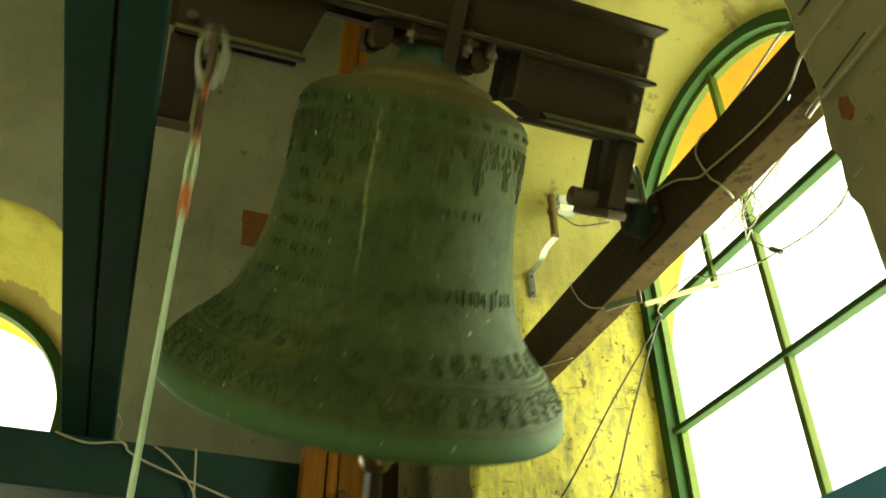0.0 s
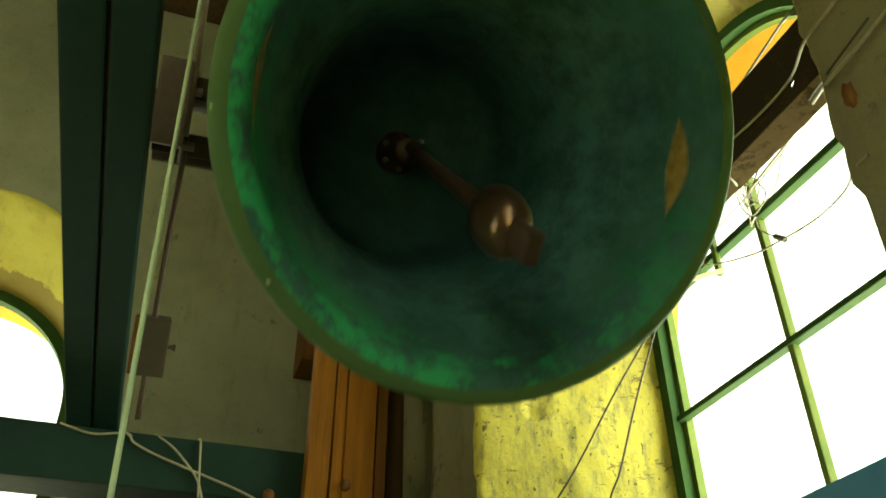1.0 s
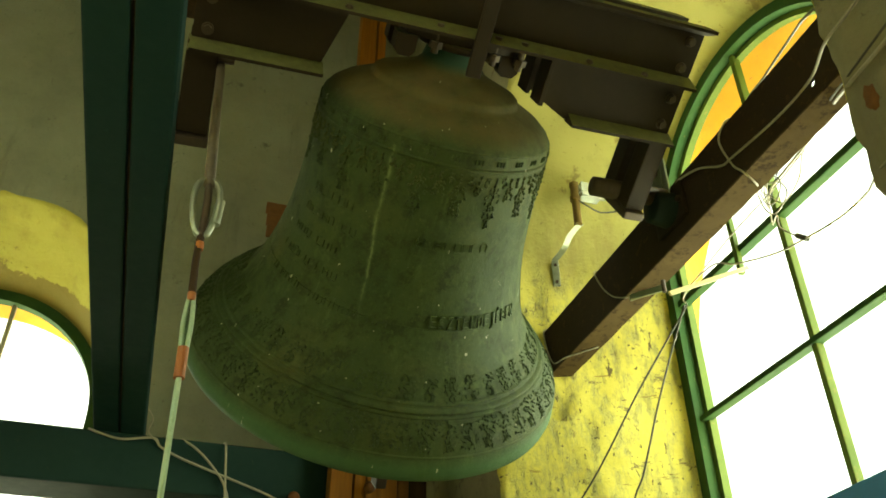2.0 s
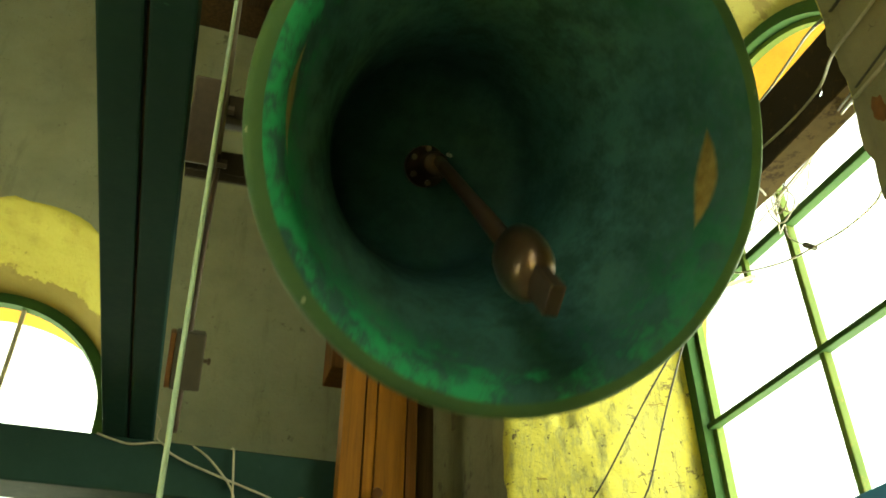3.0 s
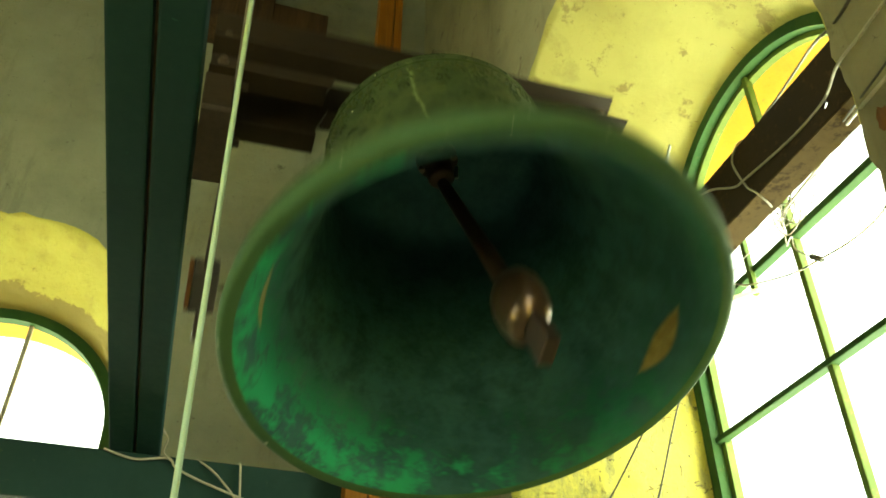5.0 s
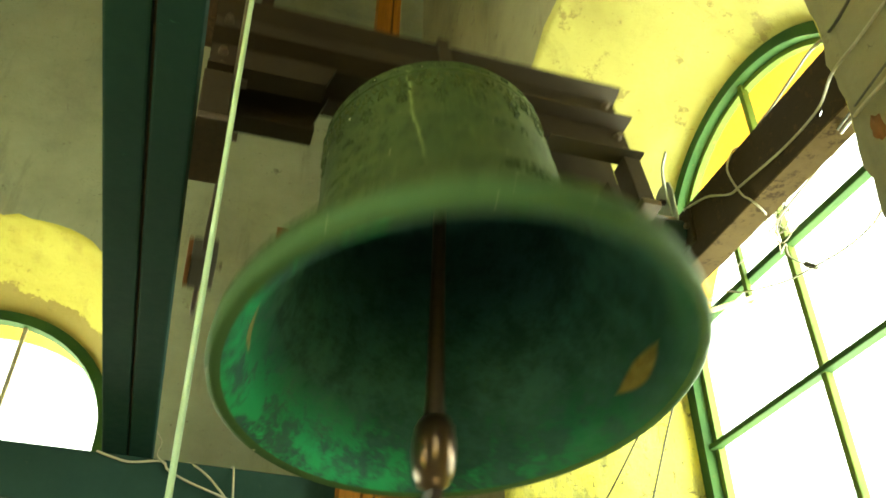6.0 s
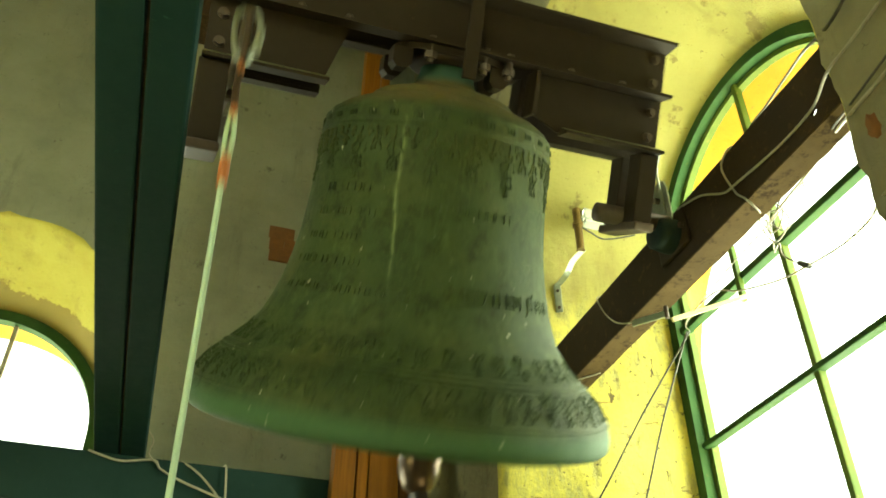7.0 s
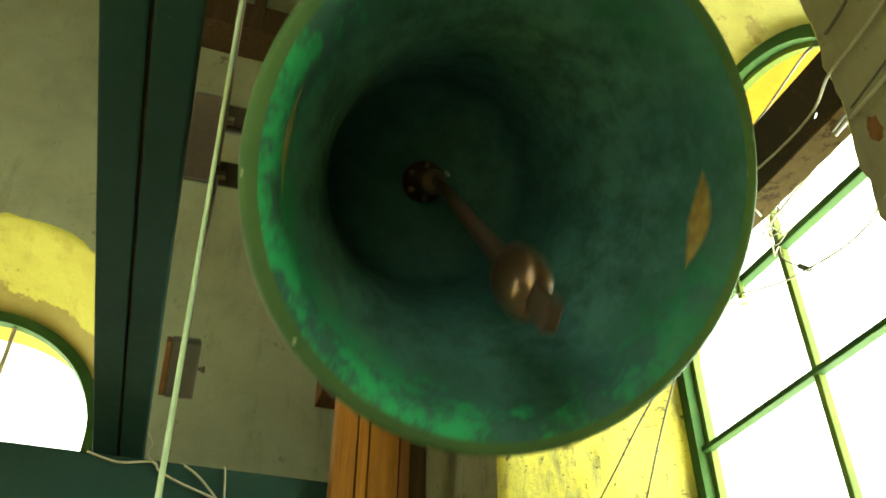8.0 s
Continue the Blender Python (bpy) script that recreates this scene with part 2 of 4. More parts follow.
M_OUT = plaster("outer yellow render", (0.70, 0.37, 0.045), (0.63, 0.32, 0.036), (0.48, 0.22, 0.028), (0.38, 0.20, 0.05), 0.66)
M_BRICK = simple("orange brown brick", (0.185, 0.082, 0.022), (0.125, 0.055, 0.017), 40, 0.9, 0, 0.6)
M_GREENBEAM = painted_steel("dark green paint", (0.0075, 0.032, 0.029), (0.011, 0.041, 0.036), (0.028, 0.085, 0.070), 0.66, 0.8, 0.0)
M_CROSS = painted_steel("dark green timber paint", (0.008, 0.027, 0.022), (0.012, 0.035, 0.028), (0.035, 0.05, 0.032), 0.64, 0.75, 0.0)
M_YOKE = painted_steel("brown painted steel", (0.0231, 0.0160, 0.0090), (0.0313, 0.0224, 0.0120), (0.0680, 0.0400, 0.0188), 0.66, 0.62, 0.0, (0.1360, 0.1440, 0.0525))
M_RUST = painted_steel("rusty channel steel", (0.0280, 0.0198, 0.0126), (0.0400, 0.0270, 0.0153), (0.0680, 0.0405, 0.0198), 0.56, 0.9, 0.0)
M_SCALE = painted_steel("flaking brown rust", (0.066, 0.043, 0.017), (0.095, 0.064, 0.025), (0.030, 0.017, 0.009), 0.54, 0.95, 0.0)
M_CAST = painted_steel("dark cast iron", (0.008, 0.017, 0.014), (0.013, 0.024, 0.019), (0.05, 0.05, 0.035), 0.66, 0.7, 0.1)
M_FRAME = painted_steel("green window paint", (0.019, 0.056, 0.014), (0.034, 0.076, 0.018), (0.10, 0.09, 0.03), 0.62, 0.75, 0.0)
# lighter copy of the window paint; the daylight's glare on the bars is painted in
M_BAR = painted_steel("green window paint with glare", (0.070, 0.112, 0.020), (0.110, 0.145, 0.028), (0.20, 0.15, 0.05), 0.60, 0.65, 0.0)
M_TEAL = simple("teal paint", (0.009, 0.13, 0.33), (0.013, 0.16, 0.40), 12, 0.5)
M_ZINC = simple("zinc plated steel", (0.36, 0.40, 0.32), (0.25, 0.28, 0.22), 40, 0.42, 0.7, 0.1)
M_BOLT = simple("dark bolt steel", (0.05, 0.035, 0.022), (0.08, 0.055, 0.035), 60, 0.55, 0.2, 0.2)
M_WOOD = timber("orange pine", (0.2666, 0.1118, 0.0143), (0.1462, 0.0559, 0.0088))
M_DARKWOOD = timber("dark old timber", (0.075, 0.045, 0.025), (0.03, 0.02, 0.012), 0.8)
M_BROWNWOOD = timber("brown timber", (0.16, 0.07, 0.025), (0.09, 0.04, 0.015), 0.7)
M_ROPE = simple("pale green cord", (0.40, 0.52, 0.36), (0.30, 0.42, 0.28), 120, 0.8, 0, 0.3)
M_TAPE = simple("orange tape", (0.38, 0.12, 0.025), (0.31, 0.10, 0.025), 40, 0.6)
M_WIRE = simple("grey wire", (0.36, 0.34, 0.26), (0.26, 0.24, 0.18), 60, 0.6, 0, 0.1)
M_DARKWIRE = simple("dark wire", (0.05, 0.05, 0.04), (0.08, 0.08, 0.06), 60, 0.6, 0, 0.1)
M_CLAP = simple("worn clapper iron", (0.085, 0.052, 0.034), (0.145, 0.098, 0.066), 14, 0.28, 0.75, 0.15)
M_CLAPROD = simple("dark clapper iron", (0.030, 0.022, 0.015), (0.055, 0.03, 0.02), 20, 0.55, 0.4, 0.2)
M_FLOOR = simple("old floor boards", (0.3220, 0.2800, 0.1960), (0.2380, 0.2030, 0.1400), 8, 0.85)
M_CEIL = simple("dark ceiling boards", (0.14, 0.11, 0.07), (0.09, 0.07, 0.045), 6, 0.9)
M_LEVER = simple("grey brown lever steel", (0.12, 0.10, 0.065), (0.08, 0.06, 0.04), 40, 0.55, 0.2)
M_WEIGHT = simple("dark weight iron", (0.030, 0.028, 0.020), (0.05, 0.04, 0.026), 18, 0.6, 0.1, 0.3)
M_BRONZE, M_INNER = bronze_outside(), bronze_inside()
M_CLEAR = Nodes("clear plastic").finish((0.85, 0.9, 0.85), 0.15)
M_CLEAR.node_tree.nodes["Principled BSDF"].inputs["Transmission Weight"].default_value = 0.7


# ------------------------------------------------------------------ mesh tools
def mesh_of(bm, name, material, smooth=False):
    bmesh.ops.recalc_face_normals(bm, faces=bm.faces)
    me = bpy.data.meshes.new(name)
    bm.to_mesh(me)
    bm.free()
    for m in (material if isinstance(material, (list, tuple)) else [material]):
        me.materials.append(m)
    if smooth:
        for poly in me.polygons:
            poly.use_smooth = True
    return me


def part(name, bm, material, parent=None, label="", smooth=False):
    ob = new(name, mesh_of(bm, name, material, smooth))
    if parent:
        ob.parent = parent
    return tagged(ob, label)


def thing(name, label, category, at=(0, 0, 0), group=""):
    return tagged(new(name), label, category, group)


def add_box(bm, lo, hi, bevel=0.0, m=None):
    lo, hi = Vector(lo), Vector(hi)
    r = bmesh.ops.create_cube(bm, size=1.0)
    vs = r["verts"]
    for v in vs:
        v.co = Vector((lo[i] + (v.co[i] + 0.5) * (hi[i] - lo[i]) for i in range(3)))
    if bevel:
        es = list({e for v in vs for e in v.link_edges})
        got = bmesh.ops.bevel(bm, geom=es, offset=bevel, segments=2, affect="EDGES", profile=0.6)
        vs = list({v for f in got["faces"] for v in f.verts} | {v for v in vs if v.is_valid})
    if m is not None:
        bmesh.ops.transform(bm, matrix=m, verts=[v for v in vs if v.is_valid])
    return bm


def box(lo, hi, bevel=0.0, m=None):
    return add_box(bmesh.new(), lo, hi, bevel, m)


def add_rod(bm, a, b, r, r2=None, seg=12):
    a, b = Vector(a), Vector(b)
    d = b - a
    m = Matrix.Translation((a + b) / 2) @ d.to_track_quat("Z", "Y").to_matrix().to_4x4()
    bmesh.ops.create_cone(bm, cap_ends=True, segments=seg, radius1=r, radius2=r if r2 is None else r2, depth=d.length, matrix=m)
    return bm


def rod(a, b, r, r2=None, seg=12):
    return add_rod(bmesh.new(), a, b, r, r2, seg)


def add_prism(bm, outline, axis, lo, hi):
    """Extrude a flat outline along an axis. The outline holds the two other coordinates in x, y, z order."""
    def at(p, w):
        c = list(p)
        c.insert("xyz".index(axis), w)
        return c
    a = [bm.verts.new(at(p, lo)) for p in outline]
    b = [bm.verts.new(at(p, hi)) for p in outline]
    bm.faces.new(a)
    bm.faces.new(b[::-1])
    for i in range(len(outline)):
        j = (i + 1) % len(outline)
        bm.faces.new((a[i], b[i], b[j], a[j]))
    return bm


def lathe(profile, seg=96, close=False):
    bm = bmesh.new()
    rings = []
    for r, z in profile:
        if r < 1e-5:
            rings.append([bm.verts.new((0, 0, z))])
        else:
            rings.append([bm.verts.new((r * math.cos(2 * math.pi * i / seg), r * math.sin(2 * math.pi * i / seg), z)) for i in range(seg)])
    pairs = list(zip(rings, rings[1:])) + ([(rings[-1], rings[0])] if close else [])
    for a, b in pairs:
        for i in range(seg):
            j = (i + 1) % seg
            f = [a[i % len(a)], a[j % len(a)], b[j % len(b)], b[i % len(b)]]
            f = list(dict.fromkeys(f))
            if len(f) > 2:
                bm.faces.new(f)
    return bm


def smooth_line(pts, n=8):
    pts = [Vector(p) for p in pts]
    out = []
    for i in range(len(pts) - 1):
        p0, p1, p2, p3 = pts[max(i - 1, 0)], pts[i], pts[i + 1], pts[min(i + 2, len(pts) - 1)]
        for k in range(n):
            t = k / n
            out.append(0.5 * ((2 * p1) + (p2 - p0) * t + (2 * p0 - 5 * p1 + 4 * p2 - p3) * t * t + (3 * p1 - p0 - 3 * p2 + p3) * t ** 3))
    return out + [pts[-1]]


def tube(pts, r, n=8, seg=7):
    line = smooth_line(pts, n) if n > 1 else [Vector(p) for p in pts]
    bm, prev, up = bmesh.new(), None, Vector((0.31, 0.17, 0.93))
    for i, c in enumerate(line):
        d = (line[min(i + 1, len(line) - 1)] - line[max(i - 1, 0)]).normalized()
        u = d.cross(up)
        u = u.normalized() if u.length > 1e-4 else d.orthogonal().normalized()
        w = d.cross(u)
        ring = [bm.verts.new(c + r * (math.cos(2 * math.pi * k / seg) * u + math.sin(2 * math.pi * k / seg) * w)) for k in range(seg)]
        if prev:
            for k in range(seg):
                bm.faces.new((prev[k], prev[(k + 1) % seg], ring[(k + 1) % seg], ring[k]))
        else:
            bm.faces.new(ring[::-1])
        prev = ring
    bm.faces.new(prev)
    return bm


def wire(name, pts, r, material, label, category="cable", n=8, group=""):
    return tagged(part(name, tube(pts, r, n), material, smooth=True), label, category, group)


# ------------------------------------------------------------------ the room
# A square belfry, 4.3 m wide inside; thick walls with splayed, arched window niches to the east and the north.
X_E, X_W, Y_N, Y_S = 1.10, -3.20, 3.95, -0.43
Z_F, Z_C = 0.0, Z(5.6)
T = 0.95                                      # wall thickness


LEGS = 46


def arch_line(c, half, spring, bottom, n=40):
    """The outline of an arched opening, from one foot over the top to the other foot."""
    pts = [(c - half, bottom + (spring - bottom) * i / LEGS) for i in range(LEGS)]
    for i in range(n + 1):
        a = math.pi - math.pi * i / n
        pts.append((c + half * math.cos(a), spring + half * math.sin(a)))
    return pts + [(c + half, bottom + (spring - bottom) * i / LEGS) for i in range(LEGS - 1, -1, -1)]


def niche_wall(name, along, plane, out, lo, hi, c, half, spring, wc, whalf, wspring, depth, bottom, wbottom, mats, label, dents=(), thick=0.95, drop=0.0):
    """A wall with an arched niche that narrows towards its window. along: the wall's run; plane: its inner face; out: +1 or -1, away from the room."""
    def P(a, z, d):
        return Vector((plane + out * d, a, z) if along == "y" else (a, plane + out * d, z))
    steps = 22
    lines = []
    for i in range(steps + 1):
        k = i / steps
        lines.append((arch_line(c + (wc - c) * k, half + (whalf - half) * k, spring + (wspring - spring) * k, bottom + (wbottom - bottom) * k), depth * k))
    bm = bmesh.new()
    rings = []
    for i, (line, d) in enumerate(lines):
        row = []
        for a, z in line:
            q = P(a, z, d)
            h = 0.0
            if i < steps:
                h = 0.010 * noise.noise(q * 3.1) + 0.008 * noise.noise(q * 11.0) + 0.004 * noise.noise(q * 31.0)
                if i == 0:
                    h += 0.016 * noise.noise(q * 17.0) + 0.010 * noise.noise(q * 41.0) - 0.022 * max(0.0, noise.noise(q * 6.0))
                for (dx, dy, dz), rad, deep in dents:
                    g = (q - Vector((dx, dy, dz))).length / rad
                    if g < 1.6:
                        h -= deep * math.exp(-2.2 * g * g)
            # move towards the opening's middle for a positive height
            mid = (c, min(z, spring))
            v = Vector((mid[0] - a, mid[1] - z))
            v = v.normalized() * h if v.length > 1e-6 else Vector((0, 0))
            row.append(bm.verts.new(P(a + v.x, z + v.y, d)))
        rings.append(row)
    outer = arch_line(wc, whalf + 0.17, wspring - drop, wbottom - 0.03)
    rings.append([bm.verts.new(P(a, z, thick)) for a, z in outer])
    nring = len(outer)
    for i, (r0, r1) in enumerate(zip(rings, rings[1:])):
        for k in range(nring):
            j = (k + 1) % nring
            f = bm.faces.new((r0[k], r0[j], r1[j], r1[k]))
            f.material_index = 1 if i < steps else 2
            f.smooth = i < steps and k < nring - 1
    for row, line, d, mat in ((rings[0], lines[0][0], 0.0, 0), (rings[-1], outer, thick, 2)):
        over = range(LEGS, nring - LEGS)
        rim = [bm.verts.new(P(a if i in over else (lo if i < LEGS else hi), Z_C if i in over else z, d)) for i, (a, z) in enumerate(line)]
        for i in range(nring - 1):
            ends = [rim[i]]
            if i == LEGS - 1:
                ends = [bm.verts.new(P(lo, Z_C, d)), rim[i]]
            elif i == nring - LEGS - 1:
                ends = [bm.verts.new(P(hi, Z_C, d)), rim[i]]
            f = bm.faces.new((row[i], row[i + 1], rim[i + 1], *ends))
            f.material_index = mat
        b0, b1 = bm.verts.new(P(lo, Z_F, d)), bm.verts.new(P(hi, Z_F, d))
        f = bm.faces.new((row[0], rim[0], b0, b1, rim[-1], row[-1]))
        f.material_index = mat
    return tagged(new(name, mesh_of(bm, name, mats)), label, "wall", "", "structure")


EC, EH, ES = 1.757, 0.90, Z(2.0)              # east niche: centre, half width, springing
WXC, WH, WS, WX = 1.757, 0.615, Z(1.84), 1.74  # east window: centre, half width, springing, plane
NC, NH, NS = -1.06, 0.855, Z(1.92)             # north niche: centre, half width, springing
NWH, NWS, NWY = 0.65, Z(1.83), 4.50
DENTS = [((1.334, 2.553, Z(1.106)), 0.020, 0.035), ((1.296, 2.570, Z(1.270)), 0.034, 0.040), ((1.315, 2.562, Z(1.305)), 0.022, 0.030), ((1.446, 2.502, Z(1.075)), 0.016, 0.02), ((1.42, 2.515, Z(1.075)), 0.014, 0.02),
         ((1.47, 2.49, Z(1.078)), 0.013, 0.02), ((1.268, 2.583, Z(1.760)), 0.030, 0.016), ((1.24, 2.596, Z(1.76)), 0.028, 0.016), ((1.272, 2.581, Z(1.675)), 0.024, 0.02), ((1.20, 2.61, Z(1.40)), 0.035, 0.03),
         ((1.14, 2.64, Z(1.33)), 0.03, 0.03), ((1.16, 2.63, Z(1.20)), 0.03, 0.02), ((1.38, 2.53, Z(1.20)), 0.022, 0.018), ((1.46, 2.50, Z(1.33)), 0.018, 0.012), ((1.36, 2.54, Z(0.98)), 0.03, 0.02)]
niche_wall("wall_east", "y", X_E, 1, Y_S - T, Y_N + T, EC, EH, ES, WXC, WH, WS, WX - X_E, Z(0.2), Z(0.5), [M_GREY, M_YELLOW, M_OUT], "worn grey plaster wall with a yellow arched window niche", DENTS, 0.84, 0.37)
niche_wall("wall_north", "x", Y_N, 1, X_W - T, X_E, NC, NH, NS, NC, NWH, NWS, NWY - Y_N, Z(0.2), Z(0.4), [M_CREAM, M_STAINED, M_OUT], "cream plaster wall with a yellow arched window niche", (), 0.74, 0.22)
# openings assumed on the two unseen sides, added to let more light in
niche_wall("wall_south", "x", Y_S, -1, X_W - T, X_E, NC, EH, NS, NC, NWH, NWS, 0.6, Z(0.2), Z(0.4), [M_CREAM, M_YELLOW, M_OUT], "unseen cream plaster wall with an assumed arched opening")
niche_wall("wall_west", "y", X_W, -1, Y_S - T, Y_N + T, EC, EH, NS, EC, NWH, NWS, 0.6, Z(0.2), Z(0.4), [M_CREAM, M_YELLOW, M_OUT], "unseen cream plaster wall with an assumed arched opening")
tagged(part("floor", box((X_W - T, Y_S - T, Z_F - 0.2), (X_E + T, Y_N + T, Z_F)), M_FLOOR), "old board floor of the belfry", "floor", "", "structure")
tagged(part("ceiling", box((X_W - T, Y_S - T, Z_C), (X_E + T, Y_N + T, Z_C + 0.2)), M_CEIL), "dark boarded ceiling", "ceiling", "", "structure")


# ------------------------------------------------------------------ windows
def arch_bar(c, half, spring, bottom, wide, deep, plane, along, n=30):
    """A flat arched frame bar: an outline offset inwards by wide, and deep thick from the plane inwards."""
    outer = arch_line(c, half, spring, bottom, n)
    inner = arch_line(c, half - wide, spring, bottom, n)
    bm = bmesh.new()
    def P(a, z, d):
        return (plane + d, a, z) if along == "y" else (a, plane + d, z)
    rows = [[bm.verts.new(P(a, z, d)) for a, z in line] for line, d in ((outer, -deep), (inner, -deep), (inner, 0), (outer, 0))]
    for r0, r1 in zip(rows, rows[1:] + rows[:1]):
        for i in range(len(outer) - 1):
            bm.faces.new((r0[i], r0[i + 1], r1[i + 1], r1[i]))
    for k in (0, -1):
        bm.faces.new([r[k] for r in rows])
    return bm


def east_window():
    w = tagged(new("window_1"), "arched steel window with green painted bars", "window", "", "structure")
    part("window_frame", arch_bar(WXC, WH + 0.01, WS, Z(0.52), 0.046, 0.055, WX + 0.03, "y"), M_FRAME, w)
    part("window_frame", arch_bar(WXC, WH - 0.036, WS, Z(0.52), 0.020, 0.03, WX + 0.045, "y"), M_BAR, w)
    for name, lo, hi in (("mullion", (WX, 1.735, Z(0.5)), (WX + 0.03, 1.757, Z(2.42))),
                         ("mullion", (WX, 1.30, Z(0.5)), (WX + 0.03, 1.322, Z(2.2))),
                         ("transom", (WX - 0.008, 1.16, Z(1.195)), (WX + 0.028, 2.36, Z(1.215))),
                         ("transom", (WX - 0.008, 1.16, Z(1.655)), (WX + 0.028, 2.36, Z(1.682)))):
        part(name, box(lo, hi, 0.004), M_BAR if name == "mullion" else M_FRAME, w)
    part("bottom_board", box((WX - 0.03, 1.15, Z(0.5)), (WX + 0.03, 2.36, Z(0.765)), 0.006), M_TEAL, w, "teal painted board")
    stay = part("casement_bar", box((WX - 0.02, 1.945, Z(1.57)), (WX, 1.965, Z(1.80)), 0.003), M_BAR, w)
    return w


def north_window():
    w = tagged(new("window_2"), "arched steel window with green painted bars", "window", "", "structure")
    part("window_frame", arch_bar(NC, NWH + 0.01, NWS, Z(0.42), 0.06, 0.06, NWY + 0.03, "x"), M_FRAME, w)
    for x in (-0.96, -1.35):
        part("mullion", box((x - 0.011, NWY, Z(0.42)), (x + 0.011, NWY + 0.03, Z(2.42)), 0.003), M_WIRE, w)
    part("transom", box((NC - NWH + 0.03, NWY - 0.005, Z(1.1)), (NC + NWH - 0.03, NWY + 0.03, Z(1.125)), 0.003), M_FRAME, w)
    return w


east_window()
north_window()
ground = tagged(part("ground", box((-900, -900, -12.2), (900, 900, -12.0)), simple("far ground", (0.28, 0.27, 0.22), (0.42, 0.40, 0.33), 0.05, 0.9)), "far ground round the tower", "ground", "", "structure")


# ------------------------------------------------------------------ bell frame
def frame_beams():
    b = thing("frame_beam", "dark green painted double bell frame beam", "beam")
    for x0, x1 in ((-0.285, -0.199), (-0.191, -0.107)):
        part("beam_half", box((x0, Y_S, Z(1.247)), (x1, 3.30, Z(1.315)), 0.006), M_GREENBEAM, b)
    part("beam_packing", box((-0.20, Y_S, Z(1.27)), (-0.189, 3.3, Z(1.31))), M_DARKWOOD, b)
    c = thing("cross_beam", "dark green painted cross beam before the window", "beam")
    part("beam_body", box((X_W, 3.15, Z(1.042)), (0.92, 3.36, Z(1.243)), 0.008), M_CROSS, c)
    # steel channel across the window niche
    s = thing("channel_beam", "rusty brown steel channel across the window niche", "beam")
    bm = bmesh.new()
    x = 1.28
    out = [(x, Z(1.415)), (x, Z(1.60)), (x + 0.078, Z(1.60)), (x + 0.078, Z(1.591)), (x + 0.012, Z(1.584)), (x + 0.012, Z(1.431)), (x + 0.078, Z(1.424)), (x + 0.078, Z(1.415))]
    add_prism(bm, out, "y", 0.62, 2.66)
    ob = part("channel", bm, M_RUST, s)
    rnd, edge = random.Random(12), bmesh.new()
    rows = []
    for i in range(61):
        y = 0.62 + 2.04 * i / 60
        w = 0.080 + rnd.uniform(-0.0016, 0.0016)
        rows.append([edge.verts.new(q) for q in ((x + 0.001, y, Z(1.4145)), (x + w, y, Z(1.4145)), (x + w, y, Z(1.4095)), (x + 0.001, y, Z(1.4095)))])
    for r0, r1 in zip(rows, rows[1:]):
        for k in range(4):
            edge.faces.new((r0[k], r0[(k + 1) % 4], r1[(k + 1) % 4], r1[k]))
    edge.faces.new(rows[0])
    edge.faces.new(rows[-1][::-1])
    part("flange_scale", edge, M_SCALE, s, "flaking tan rust on the lower flange")
    # a bolt hole with daylight in it
    cut = part("cutter", rod((x - 0.1, 1.062, Z(1.458)), (x + 0.1, 1.062, Z(1.458)), 0.0115, seg=20), M_RUST)
    mod = ob.modifiers.new("hole", "BOOLEAN")
    mod.object, mod.solver = cut, "EXACT"
    dg = bpy.context.evaluated_depsgraph_get()
    me = bpy.data.meshes.new_from_object(ob.evaluated_get(dg))
    ob.modifiers.clear()
    ob.data = me
    bpy.data.objects.remove(cut)
    return s


frame_beams()

# ------------------------------------------------------------------ bearings
def bearing(x0, x1, y, axle, face, label):
    """A round bearing housing with a flange plate; face: where the plate sits."""
    b = thing("axle_bearing", label, "bearing", group="axle bearings")
    bm = lathe([(0.0, x0), (0.040, x0), (0.047, x0 + 0.006), (0.050, x0 + 0.03), (0.054, x1 - 0.004), (0.054, x1), (0.0, x1)], 32)
    bmesh.ops.transform(bm, matrix=Matrix.Translation((0, y, axle)) @ Matrix.Rotation(radians(90), 4, "Y"), verts=bm.verts)
    part("housing", bm, M_CAST, b, "", True)
    plate = part("flange_plate", box((face - 0.006, y - 0.075, axle - 0.060), (face + 0.006, y + 0.075, axle + 0.060), 0.004), M_YOKE, b)
    for s in (-1, 1):
        part("flange_bolt", rod((face - 0.016, y + s * 0.06, axle), (face, y + s * 0.06, axle), 0.010, seg=6), M_BOLT, plate)
    return b


bearing(-0.215, -0.150, 1.623, Z(1.463), -0.182, "dark cast axle bearing on the green beam")
bearing(1.205, 1.268, 1.661, Z(1.516), 1.271, "dark cast axle bearing on the steel channel")


def bearing_bracket():
    b = thing("bracket_plate", "pale zinc plate with a bolt above the axle bearing", "bracket")
    bm = bmesh.new()
    add_prism(bm, [(1.636, Z(1.555)), (1.732, Z(1.555)), (1.732, Z(1.690)), (1.722, Z(1.722)), (1.700, Z(1.736)), (1.668, Z(1.736)), (1.646, Z(1.722)), (1.636, Z(1.690))], "x", 1.262, 1.268)
    p = part("plate", bm, M_ZINC, b)
    part("plate_bolt", rod((1.246, 1.684, Z(1.668)), (1.263, 1.684, Z(1.668)), 0.010, seg=6), M_BOLT, p)


bearing_bracket()
wire("grease_hose", [(1.262, 1.66, Z(1.60)), (1.255, 1.655, Z(1.66)), (1.235, 1.63, Z(1.74)), (1.24, 1.60, Z(1.80))], 0.0045, M_ZINC, "thin pale hose standing up from the axle bearing", "hose")


